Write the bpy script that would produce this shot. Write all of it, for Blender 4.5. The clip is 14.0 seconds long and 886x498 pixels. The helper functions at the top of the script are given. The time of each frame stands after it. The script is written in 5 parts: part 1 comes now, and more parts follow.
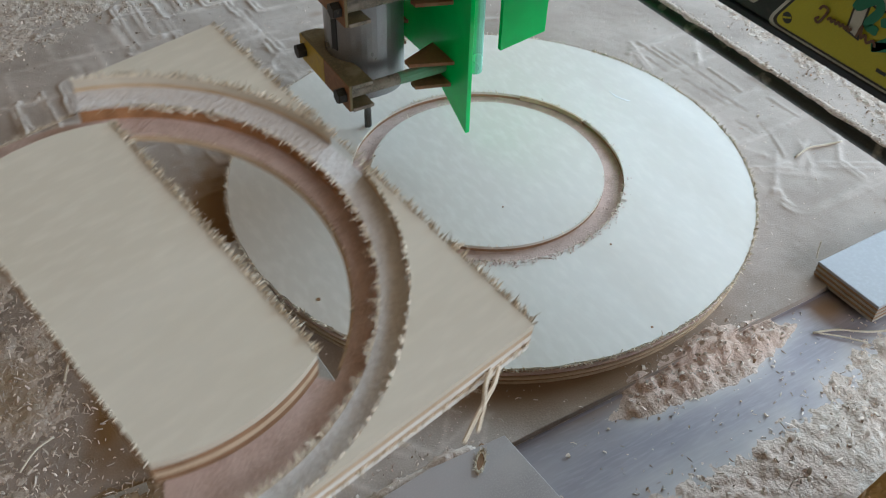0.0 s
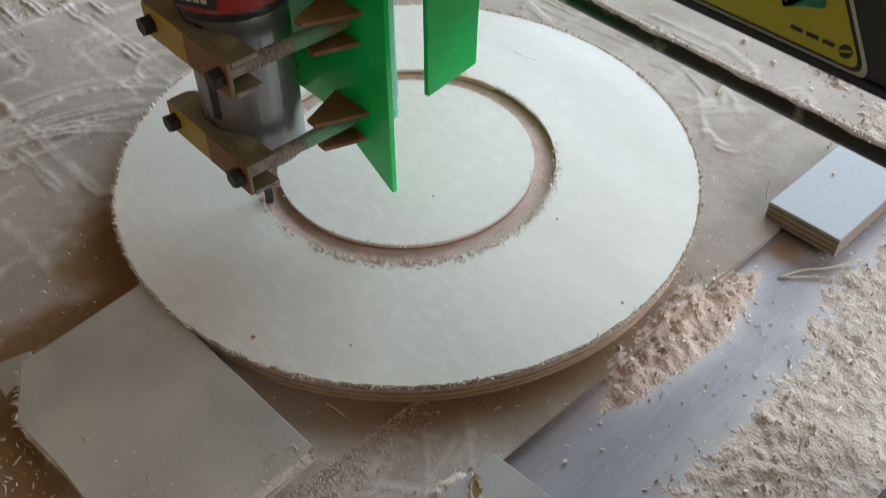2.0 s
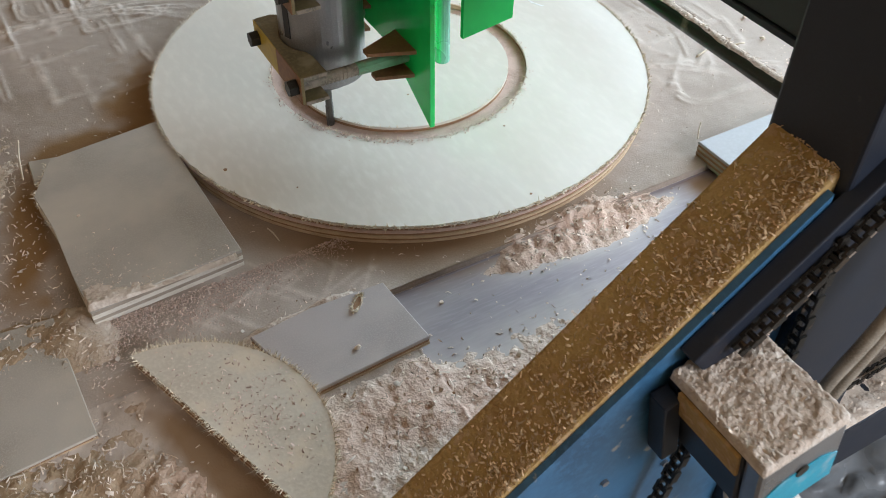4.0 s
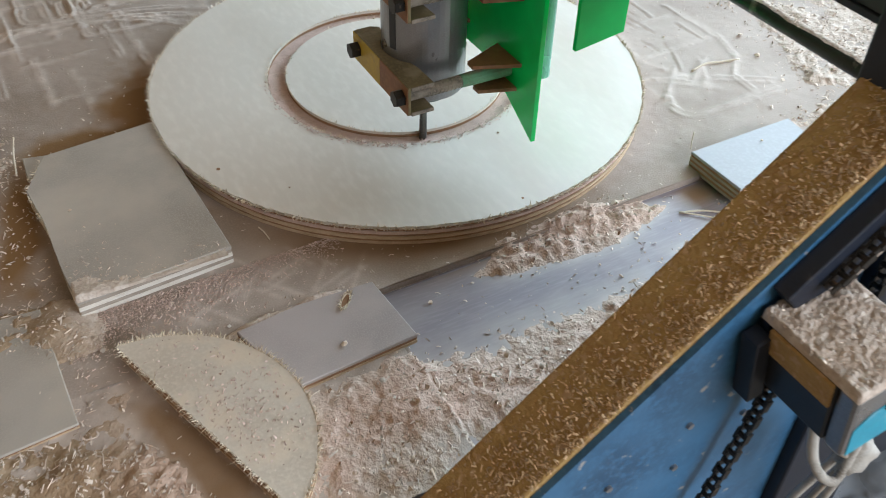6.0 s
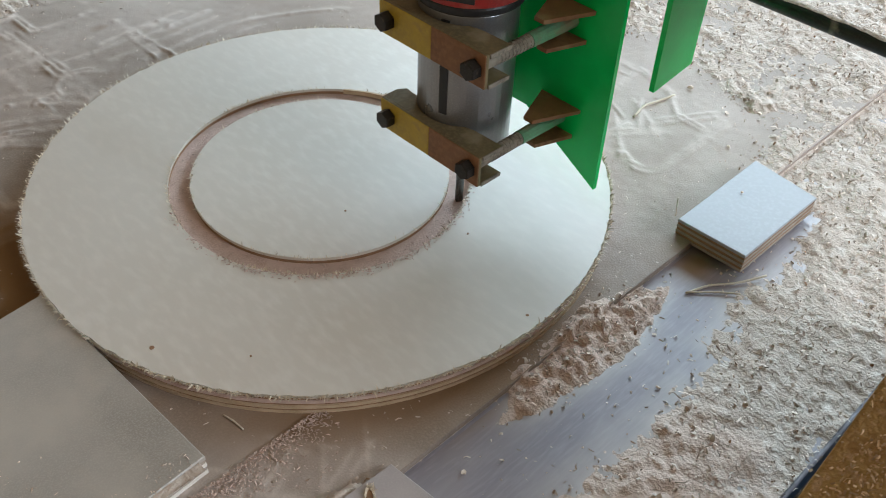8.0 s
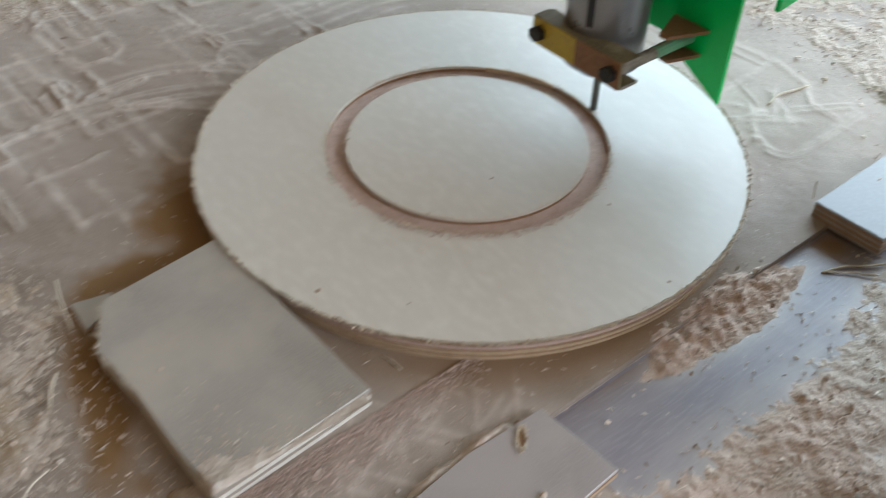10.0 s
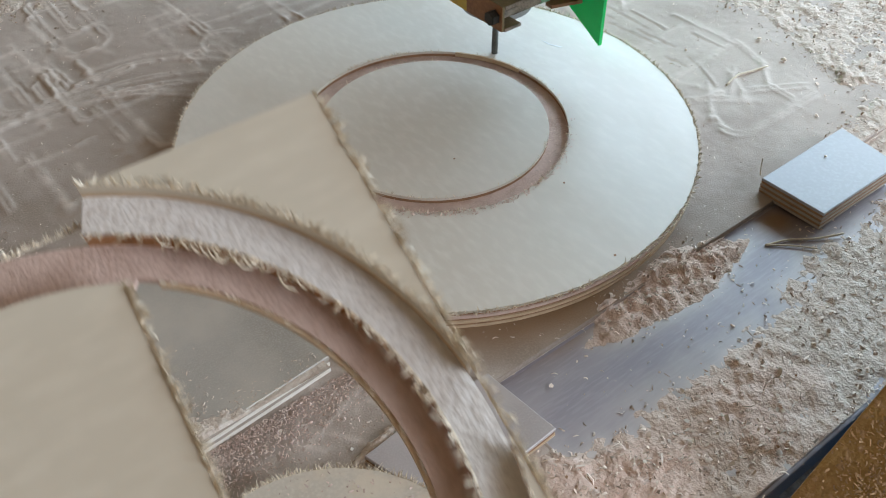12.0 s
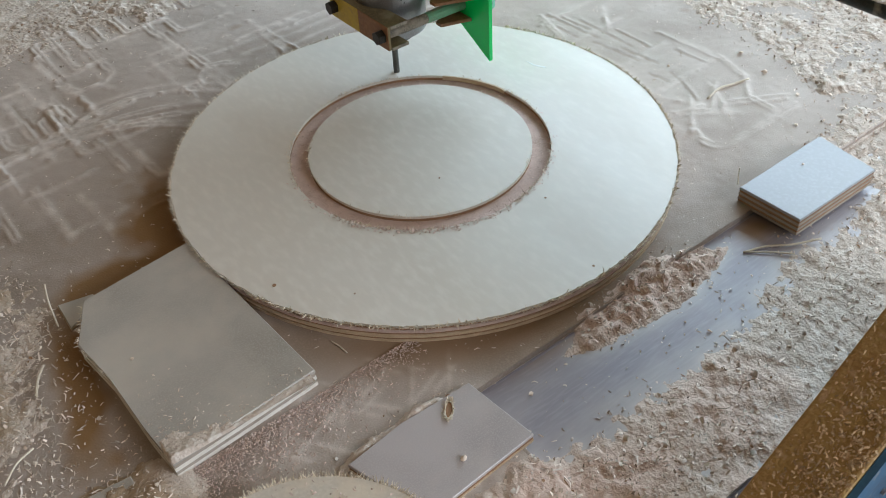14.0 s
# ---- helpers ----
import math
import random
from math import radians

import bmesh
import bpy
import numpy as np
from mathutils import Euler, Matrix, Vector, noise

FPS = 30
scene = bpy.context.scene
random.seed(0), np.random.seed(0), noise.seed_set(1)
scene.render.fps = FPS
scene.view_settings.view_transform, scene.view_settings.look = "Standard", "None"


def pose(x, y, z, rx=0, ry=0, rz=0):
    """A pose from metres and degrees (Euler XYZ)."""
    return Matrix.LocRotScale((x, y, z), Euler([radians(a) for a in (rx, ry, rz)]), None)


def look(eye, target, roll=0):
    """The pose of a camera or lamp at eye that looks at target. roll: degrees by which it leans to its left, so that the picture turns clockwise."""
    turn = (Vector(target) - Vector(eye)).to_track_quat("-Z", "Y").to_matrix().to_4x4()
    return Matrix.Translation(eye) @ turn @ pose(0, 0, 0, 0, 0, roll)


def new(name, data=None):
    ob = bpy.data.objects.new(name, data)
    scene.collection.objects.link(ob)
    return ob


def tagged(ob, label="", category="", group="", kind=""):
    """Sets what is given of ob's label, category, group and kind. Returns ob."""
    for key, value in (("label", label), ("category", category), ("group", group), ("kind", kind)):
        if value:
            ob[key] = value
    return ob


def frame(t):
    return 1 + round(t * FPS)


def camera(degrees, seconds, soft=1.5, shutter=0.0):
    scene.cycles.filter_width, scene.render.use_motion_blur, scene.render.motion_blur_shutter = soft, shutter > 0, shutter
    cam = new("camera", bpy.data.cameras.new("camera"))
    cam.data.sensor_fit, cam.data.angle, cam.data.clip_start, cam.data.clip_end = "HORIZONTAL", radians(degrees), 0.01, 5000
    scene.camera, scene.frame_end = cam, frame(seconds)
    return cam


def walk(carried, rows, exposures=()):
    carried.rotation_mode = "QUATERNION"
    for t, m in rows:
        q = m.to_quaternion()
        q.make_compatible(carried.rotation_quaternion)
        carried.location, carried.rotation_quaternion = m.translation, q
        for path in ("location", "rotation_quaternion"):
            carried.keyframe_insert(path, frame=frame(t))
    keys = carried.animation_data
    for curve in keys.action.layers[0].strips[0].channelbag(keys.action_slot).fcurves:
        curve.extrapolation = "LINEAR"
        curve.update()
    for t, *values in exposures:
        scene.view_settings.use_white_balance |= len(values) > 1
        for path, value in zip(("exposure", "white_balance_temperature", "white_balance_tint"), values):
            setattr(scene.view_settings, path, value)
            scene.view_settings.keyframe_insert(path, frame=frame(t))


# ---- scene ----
cam = camera(52.05, 14.0, soft=0.9, shutter=0.4)
PATH = [
    (0.0, pose(-0.3608, -0.5132, 0.5052, 46.86, -1.18, -30.39)),
    (0.5, pose(-0.3712, -0.5130, 0.5094, 47.75, -0.75, -33.01)),
    (1.0, pose(-0.3829, -0.4553, 0.5043, 46.80, 0.24, -37.98)),
    (1.5, pose(-0.3613, -0.4198, 0.4997, 45.90, 0.12, -41.36)),
    (2.0, pose(-0.3591, -0.4285, 0.4748, 44.71, -0.02, -42.67)),
    (2.5, pose(-0.3743, -0.4370, 0.4523, 42.04, -0.48, -41.89)),
    (3.0, pose(-0.3475, -0.5137, 0.4518, 42.57, -0.23, -36.48)),
    (3.2, pose(-0.3392, -0.5471, 0.4580, 43.09, -0.37, -34.22)),
    (5.3, pose(-0.3205, -0.7090, 0.4882, 48.36, -0.05, -27.77)),
    (5.5, pose(-0.3328, -0.7015, 0.4882, 48.53, -0.44, -28.04)),
    (6.0, pose(-0.3251, -0.6654, 0.4625, 47.85, -1.17, -28.56)),
    (6.5, pose(-0.3230, -0.5787, 0.4540, 46.82, -1.69, -35.38)),
    (7.0, pose(-0.3204, -0.5214, 0.4569, 46.86, -0.70, -42.56)),
    (9.5, pose(-0.3779, -0.4485, 0.4618, 47.51, -2.05, -44.47)),
    (10.0, pose(-0.4090, -0.4670, 0.4603, 47.63, -0.73, -38.55)),
    (10.2, pose(-0.4553, -0.4862, 0.4803, 47.25, -0.32, -35.42)),
    (10.5, pose(-0.4867, -0.5058, 0.4858, 47.27, 0.43, -32.70)),
    (11.0, pose(-0.4445, -0.5007, 0.4804, 47.49, -0.35, -33.18)),
    (11.5, pose(-0.4113, -0.5054, 0.4831, 46.34, -0.46, -35.66)),
    (12.0, pose(-0.3952, -0.5187, 0.4882, 46.26, 0.35, -38.05)),
    (12.5, pose(-0.4145, -0.5105, 0.4846, 46.50, 1.03, -39.25)),
    (13.0, pose(-0.4262, -0.5154, 0.4933, 47.24, 1.61, -39.37)),
    (13.5, pose(-0.4045, -0.5265, 0.4896, 47.25, 2.02, -40.39)),
    (14.0, pose(-0.3829, -0.5560, 0.4970, 47.90, 2.68, -38.00)),
]
walk(cam, PATH, exposures=[(0.0, -0.18, 6160, 11), (0.8, -0.16, 6360, 11), (2.0, -0.17, 6560, 13), (3.0, 0.0, 6600, 14), (5.3, 0.32, 6460, 12), (6.0, 0.30, 6410, 12), (7.0, 0.12, 6360, 11), (9.5, 0.08, 6390, 12), (10.0, 0.12, 6310, 11), (10.5, 0.20, 6260, 11), (11.5, 0.18, 6210, 11), (12.2, 0.08, 6260, 11), (14.0, 0.04, 6310, 11)])

# ---- light ----
world = bpy.data.worlds.new("sky")
scene.world = world
world.use_nodes = True
wt = world.node_tree
sky = wt.nodes.new("ShaderNodeTexSky")
sky.sky_type, sky.sun_disc = "NISHITA", False
sky.sun_elevation, sky.sun_rotation = radians(40), radians(70)
wt.nodes["Background"].inputs["Strength"].default_value = 0.10
wt.links.new(sky.outputs["Color"], wt.nodes["Background"].inputs["Color"])


def window_light(name, eye, target, w, h, power, colour):
    d = bpy.data.lights.new(name, "AREA")
    d.shape, d.size, d.size_y, d.energy, d.color = "RECTANGLE", w, h, power, colour
    ob = new(name, d)
    ob.matrix_world = look(eye, target)
    return ob


# area lamps for daylight through unseen openings, set from how shade falls
window_light("doorway_daylight", (2.85, 0.70, 1.35), (0, 0, 0.0), 3.2, 1.7, 178, (0.635, 0.85, 1.0))
window_light("side_daylight", (1.10, -2.85, 1.25), (0, 0, 0.0), 1.8, 1.4, 82, (0.82, 0.90, 0.98))


# ---- materials ----
def mat(name, base, dark=None, rough=0.7, metal=0.0, scale=40.0, stretch=(1, 1, 1), fine=900.0, bump=0.2, bump_mm=0.4,
        spot=None, spot_scale=15.0, spot_at=0.6, spot_soft=0.15, island=0.0, coords="Object", gloss_var=0.1, drift=None, bare=None):
    m = bpy.data.materials.new(name)
    m.use_nodes = True
    t = m.node_tree
    N, L = t.nodes, t.links
    b = N["Principled BSDF"]
    b.inputs["Metallic"].default_value = metal
    co = N.new("ShaderNodeTexCoord")
    mp = N.new("ShaderNodeMapping")
    mp.inputs["Scale"].default_value = stretch
    L.new(co.outputs[coords], mp.inputs["Vector"])

    def noise_tex(s, detail=4):
        n = N.new("ShaderNodeTexNoise")
        n.inputs["Scale"].default_value, n.inputs["Detail"].default_value = s, detail
        L.new(mp.outputs["Vector"], n.inputs["Vector"])
        return n

    def mix(a, c, f):
        x = N.new("ShaderNodeMix")
        x.data_type = "RGBA"
        for sock, val in ((x.inputs[6], a), (x.inputs[7], c), (x.inputs[0], f)):
            if isinstance(val, tuple):
                sock.default_value = (*val, 1)
            elif isinstance(val, float):
                sock.default_value = val
            else:
                L.new(val, sock)
        return x.outputs[2]

    def ramp(sock, lo, hi):
        r = N.new("ShaderNodeMapRange")
        r.inputs[1].default_value, r.inputs[2].default_value = lo, hi
        L.new(sock, r.inputs[0])
        return r.outputs[0]

    dark = dark or tuple(c * 0.8 for c in base)
    big, small = noise_tex(scale), noise_tex(fine, 3)
    col = mix(dark, base, ramp(big.outputs["Fac"], 0.32, 0.62))
    col = mix(col, tuple(min(1, c * 1.06) for c in base), ramp(small.outputs["Fac"], 0.45, 0.75))
    if spot:
        sp = noise_tex(spot_scale, 6)
        col = mix(col, spot, ramp(sp.outputs["Fac"], spot_at, spot_at + spot_soft))
    if drift:
        at = N.new("ShaderNodeAttribute")
        at.attribute_name = "drift"
        col = mix(col, drift, at.outputs["Fac"])
    # the brown mix: bare board, mottling, and shade painted on the film sheets
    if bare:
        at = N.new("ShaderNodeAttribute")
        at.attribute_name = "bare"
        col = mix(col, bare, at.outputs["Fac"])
    if island:
        g = N.new("ShaderNodeNewGeometry")
        r = N.new("ShaderNodeMapRange")
        r.inputs[3].default_value, r.inputs[4].default_value = 1 - island, 1 + island
        L.new(g.outputs["Random Per Island"], r.inputs[0])
        h = N.new("ShaderNodeHueSaturation")
        L.new(r.outputs[0], h.inputs["Value"])
        L.new(col, h.inputs["Color"])
        col = h.outputs["Color"]
    L.new(col, b.inputs["Base Color"])
    rr = N.new("ShaderNodeMapRange")
    rr.inputs[3].default_value, rr.inputs[4].default_value = max(0.03, rough - gloss_var), min(1, rough + gloss_var)
    L.new(big.outputs["Fac"], rr.inputs[0])
    L.new(rr.outputs[0], b.inputs["Roughness"])
    if bump:
        bp = N.new("ShaderNodeBump")
        bp.inputs["Strength"].default_value, bp.inputs["Distance"].default_value = bump, bump_mm / 1000
        L.new(small.outputs["Fac"], bp.inputs["Height"])
        L.new(bp.outputs["Normal"], b.inputs["Normal"])
    return m


BIRCH = mat("birch_face", (0.69, 0.645, 0.575), (0.655, 0.60, 0.52), 0.43, scale=7, stretch=(1, 0.4, 1), fine=160, bump=0,
            spot=(0.55, 0.475, 0.385), spot_scale=9, spot_at=0.56, spot_soft=0.4)
PINE = mat("pale_face", (0.61, 0.54, 0.435), (0.57, 0.495, 0.385), 0.5, scale=9, stretch=(0.3, 1, 1), fine=200, bump=0.02,
           spot=(0.51, 0.44, 0.32), spot_scale=7, spot_at=0.60, spot_soft=0.3)
PLY_LIGHT = mat("ply_light", (0.60, 0.455, 0.31), (0.46, 0.325, 0.20), 0.8, scale=90, stretch=(1, 1, 4), bump=0.5)
PLY_DARK = mat("ply_dark", (0.34, 0.195, 0.105), (0.22, 0.12, 0.06), 0.85, scale=90, stretch=(1, 1, 4), bump=0.5)
GROOVE = mat("groove_floor", (0.62, 0.465, 0.40), (0.50, 0.355, 0.29), 0.85, scale=120, fine=700, bump=0.8, bump_mm=0.8)
LEDGE = mat("ledge_veneer", (0.72, 0.68, 0.645), (0.62, 0.57, 0.53), 0.75, scale=200, fine=500, bump=0.9, bump_mm=0.9)
PINKDUST = mat("pinkish_router_dust", (0.66, 0.52, 0.45), (0.54, 0.39, 0.32), 0.9, scale=60, bump=0, island=0.2)
FIBRE = mat("torn_fibre", (0.73, 0.64, 0.51), (0.56, 0.46, 0.33), 0.85, scale=60, bump=0, island=0.28)
LAMINATE = mat("worn_laminate", (0.435, 0.395, 0.345), (0.315, 0.285, 0.245), 0.38, scale=14, fine=900, bump=0.03,
               spot=(0.53, 0.47, 0.395), spot_scale=15, spot_at=0.52, spot_soft=0.25)
VEIL = mat("grey_film_under_dust_veil", (0.305, 0.275, 0.305), (0.23, 0.207, 0.232), 0.45, scale=9, stretch=(0.15, 1, 1), fine=500, bump=0.1,
           spot=(0.40, 0.36, 0.355), spot_scale=22, spot_at=0.58, spot_soft=0.25, drift=(0.62, 0.56, 0.51), bare=(0.26, 0.155, 0.08))
GREYBOARD = mat("grey_table_film", (0.32, 0.285, 0.305), (0.245, 0.218, 0.235), 0.42, scale=9, stretch=(0.15, 1, 1), fine=700, bump=0.03,
                spot=(0.42, 0.375, 0.37), spot_scale=22, spot_at=0.58, spot_soft=0.25)
HALFTOP = mat("dusty_tan_face", (0.61, 0.54, 0.45), (0.53, 0.455, 0.365), 0.7, scale=22, fine=400, bump=0.3, spot=(0.66, 0.56, 0.44), spot_scale=40, spot_at=0.52)
EDGE_PALE = mat("pale_ply_edge", (0.78, 0.735, 0.665), (0.66, 0.60, 0.52), 0.7, scale=80, stretch=(1, 1, 4), bump=0.3)
EDGE_MID = mat("grey_ply_edge", (0.40, 0.345, 0.285), (0.30, 0.245, 0.19), 0.75, scale=80, stretch=(1, 1, 4), bump=0.3)
MAUVE = mat("mauve_grey_laminate", (0.455, 0.405, 0.39), (0.36, 0.315, 0.30), 0.36, scale=13, fine=900, bump=0.04, spot=(0.50, 0.44, 0.41), spot_scale=22, spot_at=0.54, spot_soft=0.25)
PALEBOARD = mat("pale_laminate", (0.37, 0.375, 0.39), (0.33, 0.33, 0.335), 0.52, scale=12, fine=300, bump=0.04)
DUST = mat("sawdust", (0.60, 0.505, 0.425), (0.47, 0.375, 0.30), 0.95, scale=70, fine=430, bump=0.9, bump_mm=1.3,
           spot=(0.70, 0.625, 0.55), spot_scale=150, spot_at=0.5, spot_soft=0.2, drift=(0.64, 0.45, 0.36), bare=(0.30, 0.20, 0.10))
# bare also carries the brown shade painted beside the disc and half-round offcut
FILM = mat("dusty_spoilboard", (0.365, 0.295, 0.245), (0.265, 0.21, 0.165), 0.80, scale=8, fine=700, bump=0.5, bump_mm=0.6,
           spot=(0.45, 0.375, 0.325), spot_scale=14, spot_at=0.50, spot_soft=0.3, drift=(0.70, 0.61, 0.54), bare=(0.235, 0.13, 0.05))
CHALK = mat("chalky_scuff", (0.80, 0.80, 0.78), (0.72, 0.72, 0.70), 0.6, scale=60, bump=0)
# even rust-brown for the ring plate's routed inner wall
ROUTED = mat("rust_brown_routed_wall", (0.42, 0.205, 0.09), (0.27, 0.125, 0.05), 0.8, scale=110, fine=600, bump=0.6)
CHIP = mat("wood_shavings", (0.68, 0.585, 0.495), (0.53, 0.42, 0.34), 0.9, scale=50, bump=0, island=0.32)
BRACECHIP = mat("brown_dust_flecks", (0.62, 0.45, 0.28), (0.47, 0.31, 0.165), 0.9, scale=50, bump=0, island=0.35)
STEEL = mat("dusty_aluminium", (0.34, 0.34, 0.35), (0.26, 0.255, 0.25), 0.30, 0.7, scale=24, fine=900, bump=0.02)
ROD = mat("polished_rod", (0.55, 0.55, 0.55), (0.4, 0.4, 0.4), 0.2, 1.0, scale=20, bump=0)
DARKROD = mat("oiled_rail", (0.035, 0.04, 0.035), (0.02, 0.022, 0.02), 0.35, 0.3, scale=40, bump=0.1, spot=(0.30, 0.27, 0.22), spot_scale=60, spot_at=0.6)
BLACK = mat("black_plastic", (0.022, 0.022, 0.024), (0.014, 0.014, 0.015), 0.4, scale=60, bump=0.1, spot=(0.2, 0.16, 0.12), spot_scale=35, spot_at=0.68)
RED = mat("red_plastic", (0.42, 0.035, 0.03), (0.30, 0.025, 0.02), 0.4, scale=60, bump=0.05, spot=(0.4, 0.2, 0.14), spot_scale=30, spot_at=0.66)
GREEN = mat("green_paint", (0.0, 0.72, 0.15), (0.0, 0.67, 0.135), 0.24, scale=6, bump=0, fine=60, gloss_var=0.03)
MINT = mat("green_weld", (0.16, 0.42, 0.24), (0.16, 0.28, 0.17), 0.5, scale=80, bump=0.3, spot=(0.30, 0.22, 0.14), spot_scale=50, spot_at=0.52)
YELLOWED = mat("scuffed_yellow_paint", (0.52, 0.37, 0.035), (0.40, 0.27, 0.04), 0.5, scale=40, fine=300, bump=0.2, spot=(0.24, 0.16, 0.08), spot_scale=45, spot_at=0.60)
RUST = mat("rusty_red_primer", (0.30, 0.145, 0.065), (0.20, 0.095, 0.045), 0.6, scale=45, fine=300, bump=0.3, spot=(0.40, 0.27, 0.14), spot_scale=40, spot_at=0.56)
KHAKI = mat("dust_stained_steel", (0.25, 0.20, 0.105), (0.16, 0.125, 0.07), 0.6, 0.15, scale=35, fine=400, bump=0.25, spot=(0.34, 0.28, 0.18), spot_scale=60, spot_at=0.54)
DUSTYROD = mat("dust_caked_thread", (0.36, 0.31, 0.25), (0.16, 0.14, 0.115), 0.7, 0.1, scale=120, fine=600, bump=0.6)
# polished steel with the green plate's reflection put into its colour
REFLECTROD = mat("rod_with_green_reflection", (0.26, 0.62, 0.48), (0.22, 0.52, 0.40), 0.25, 0.4, scale=20, bump=0)
BOLT = mat("dark_bolt", (0.05, 0.045, 0.04), (0.03, 0.026, 0.022), 0.45, 0.7, scale=90, bump=0.2, spot=(0.25, 0.18, 0.12), spot_scale=120, spot_at=0.6)
BITMAT = mat("tool_steel", (0.16, 0.16, 0.15), (0.10, 0.10, 0.09), 0.35, 0.9, scale=90, bump=0.1)
BLUE = mat("blue_paint", (0.05, 0.155, 0.285), (0.026, 0.088, 0.17), 0.38, scale=22, fine=260, bump=0.15, spot=(0.36, 0.35, 0.33), spot_scale=75, spot_at=0.655, spot_soft=0.05)
NAVY = mat("navy_steel", (0.012, 0.018, 0.032), (0.008, 0.011, 0.020), 0.5, 0.0, scale=20, bump=0.1, spot=(0.12, 0.10, 0.085), spot_scale=45, spot_at=0.70)
OCHRE = mat("dusty_brace_top", (0.44, 0.285, 0.105), (0.35, 0.20, 0.075), 0.8, scale=30, fine=380, bump=0.9, bump_mm=1.5,
            spot=(0.50, 0.33, 0.18), spot_scale=150, spot_at=0.56, spot_soft=0.1)
TEAL = mat("teal_label", (0.02, 0.36, 0.50), (0.015, 0.28, 0.42), 0.4, scale=60, bump=0.05, spot=(0.20, 0.42, 0.52), spot_scale=90, spot_at=0.54)
WHITE = mat("grimy_white_cable", (0.48, 0.45, 0.40), (0.26, 0.235, 0.20), 0.5, scale=60, bump=0.1)
GREY = mat("dusty_grey_hose", (0.38, 0.325, 0.26), (0.24, 0.20, 0.155), 0.6, scale=50, bump=0.2)
PANEL = mat("dark_panel", (0.025, 0.035, 0.035), (0.016, 0.022, 0.022), 0.35, scale=16, bump=0.06, spot=(0.12, 0.10, 0.08), spot_scale=30, spot_at=0.66)
YELLOW = mat("yellow_print", (0.50, 0.46, 0.02), (0.45, 0.41, 0.015), 0.4, scale=20, bump=0.03)
INK = mat("black_print", (0.02, 0.02, 0.015), (0.015, 0.015, 0.01), 0.4, scale=20, bump=0.02)
PAPER = mat("white_print", (0.55, 0.55, 0.50), (0.48, 0.48, 0.43), 0.4, scale=20, bump=0.02)
TURQ = mat("green_print", (0.01, 0.20, 0.12), (0.01, 0.17, 0.10), 0.4, scale=20, bump=0.02)
REDP = mat("red_print", (0.36, 0.05, 0.05), (0.30, 0.04, 0.04), 0.4, scale=20, bump=0.02)
BROWNP = mat("brown_print", (0.14, 0.07, 0.03), (0.11, 0.05, 0.02), 0.4, scale=20, bump=0.02)
# brown picked so that the unseen walls bounce warm light
WALLP = mat("warm_bounce_brown", (0.46, 0.325, 0.205), (0.38, 0.265, 0.165), 0.9, scale=3, fine=120, bump=0.2)
CONCRETE = mat("concrete_floor", (0.21, 0.17, 0.135), (0.13, 0.105, 0.085), 0.9, scale=5, fine=150, bump=0.4, spot=(0.42, 0.34, 0.27), spot_scale=14, spot_at=0.52)
BAG = mat("crumpled_bag", (0.20, 0.22, 0.24), (0.12, 0.13, 0.14), 0.25, scale=30, bump=0.3, fine=60, bump_mm=3)


# ---- mesh helpers ----
def part(name, bm, material, parent=None, label="", smooth=False, normals=True):
    if isinstance(bm, tuple):
        me = bpy.data.meshes.new(name)
        me.from_pydata(*bm)
    else:
        if normals:
            bmesh.ops.recalc_face_normals(bm, faces=bm.faces)
        me = bpy.data.meshes.new(name)
        bm.to_mesh(me)
        bm.free()
    mats = material if isinstance(material, (list, tuple)) else [material]
    for m in mats:
        me.materials.append(m)
    if smooth:
        me.polygons.foreach_set("use_smooth", [True] * len(me.polygons))
    ob = new(name, me)
    if parent is not None:
        ob.parent = parent
    if label:
        tagged(ob, label)
    return ob


def empty(name, label, category, group="", kind=""):
    ob = new(name)
    ob.empty_display_size = 0.02
    return tagged(ob, label, category, group, kind)


def box(lo, hi, bevel=0.0, bm=None, m=None):
    bm = bm or bmesh.new()
    r = bmesh.ops.create_cube(bm, size=1.0)["verts"]
    lo, hi = Vector(lo), Vector(hi)
    for v in r:
        v.co = Vector([(lo[i] + hi[i]) / 2 + v.co[i] * (hi[i] - lo[i]) for i in range(3)])
    if bevel:
        es = list({e for v in r for e in v.link_edges})
        out = bmesh.ops.bevel(bm, geom=es, offset=bevel, segments=2, profile=0.5, affect="EDGES")
        r = list({v for f in out["faces"] for v in f.verts} | {v for v in r if v.is_valid})
    if m:
        bmesh.ops.transform(bm, matrix=m, verts=list(set(r)))
    return bm


def cyl(p0, p1, r, seg=20, r2=None, bevel=0.0, bm=None):
    bm = bm or bmesh.new()
    p0, p1 = Vector(p0), Vector(p1)
    ax = p1 - p0
    q = ax.to_track_quat("Z", "Y").to_matrix().to_4x4()
    geo = bmesh.ops.create_cone(bm, cap_ends=True, segments=seg, radius1=r, radius2=r if r2 is None else r2, depth=ax.length,
                                matrix=Matrix.Translation((p0 + p1) / 2) @ q)["verts"]
    if bevel:
        es = [e for e in {e for v in geo for e in v.link_edges} if len(e.link_faces) == 2 and max(len(f.verts) for f in e.link_faces) > 4]
        bmesh.ops.bevel(bm, geom=es, offset=bevel, segments=2, profile=0.5, affect="EDGES")
    return bm


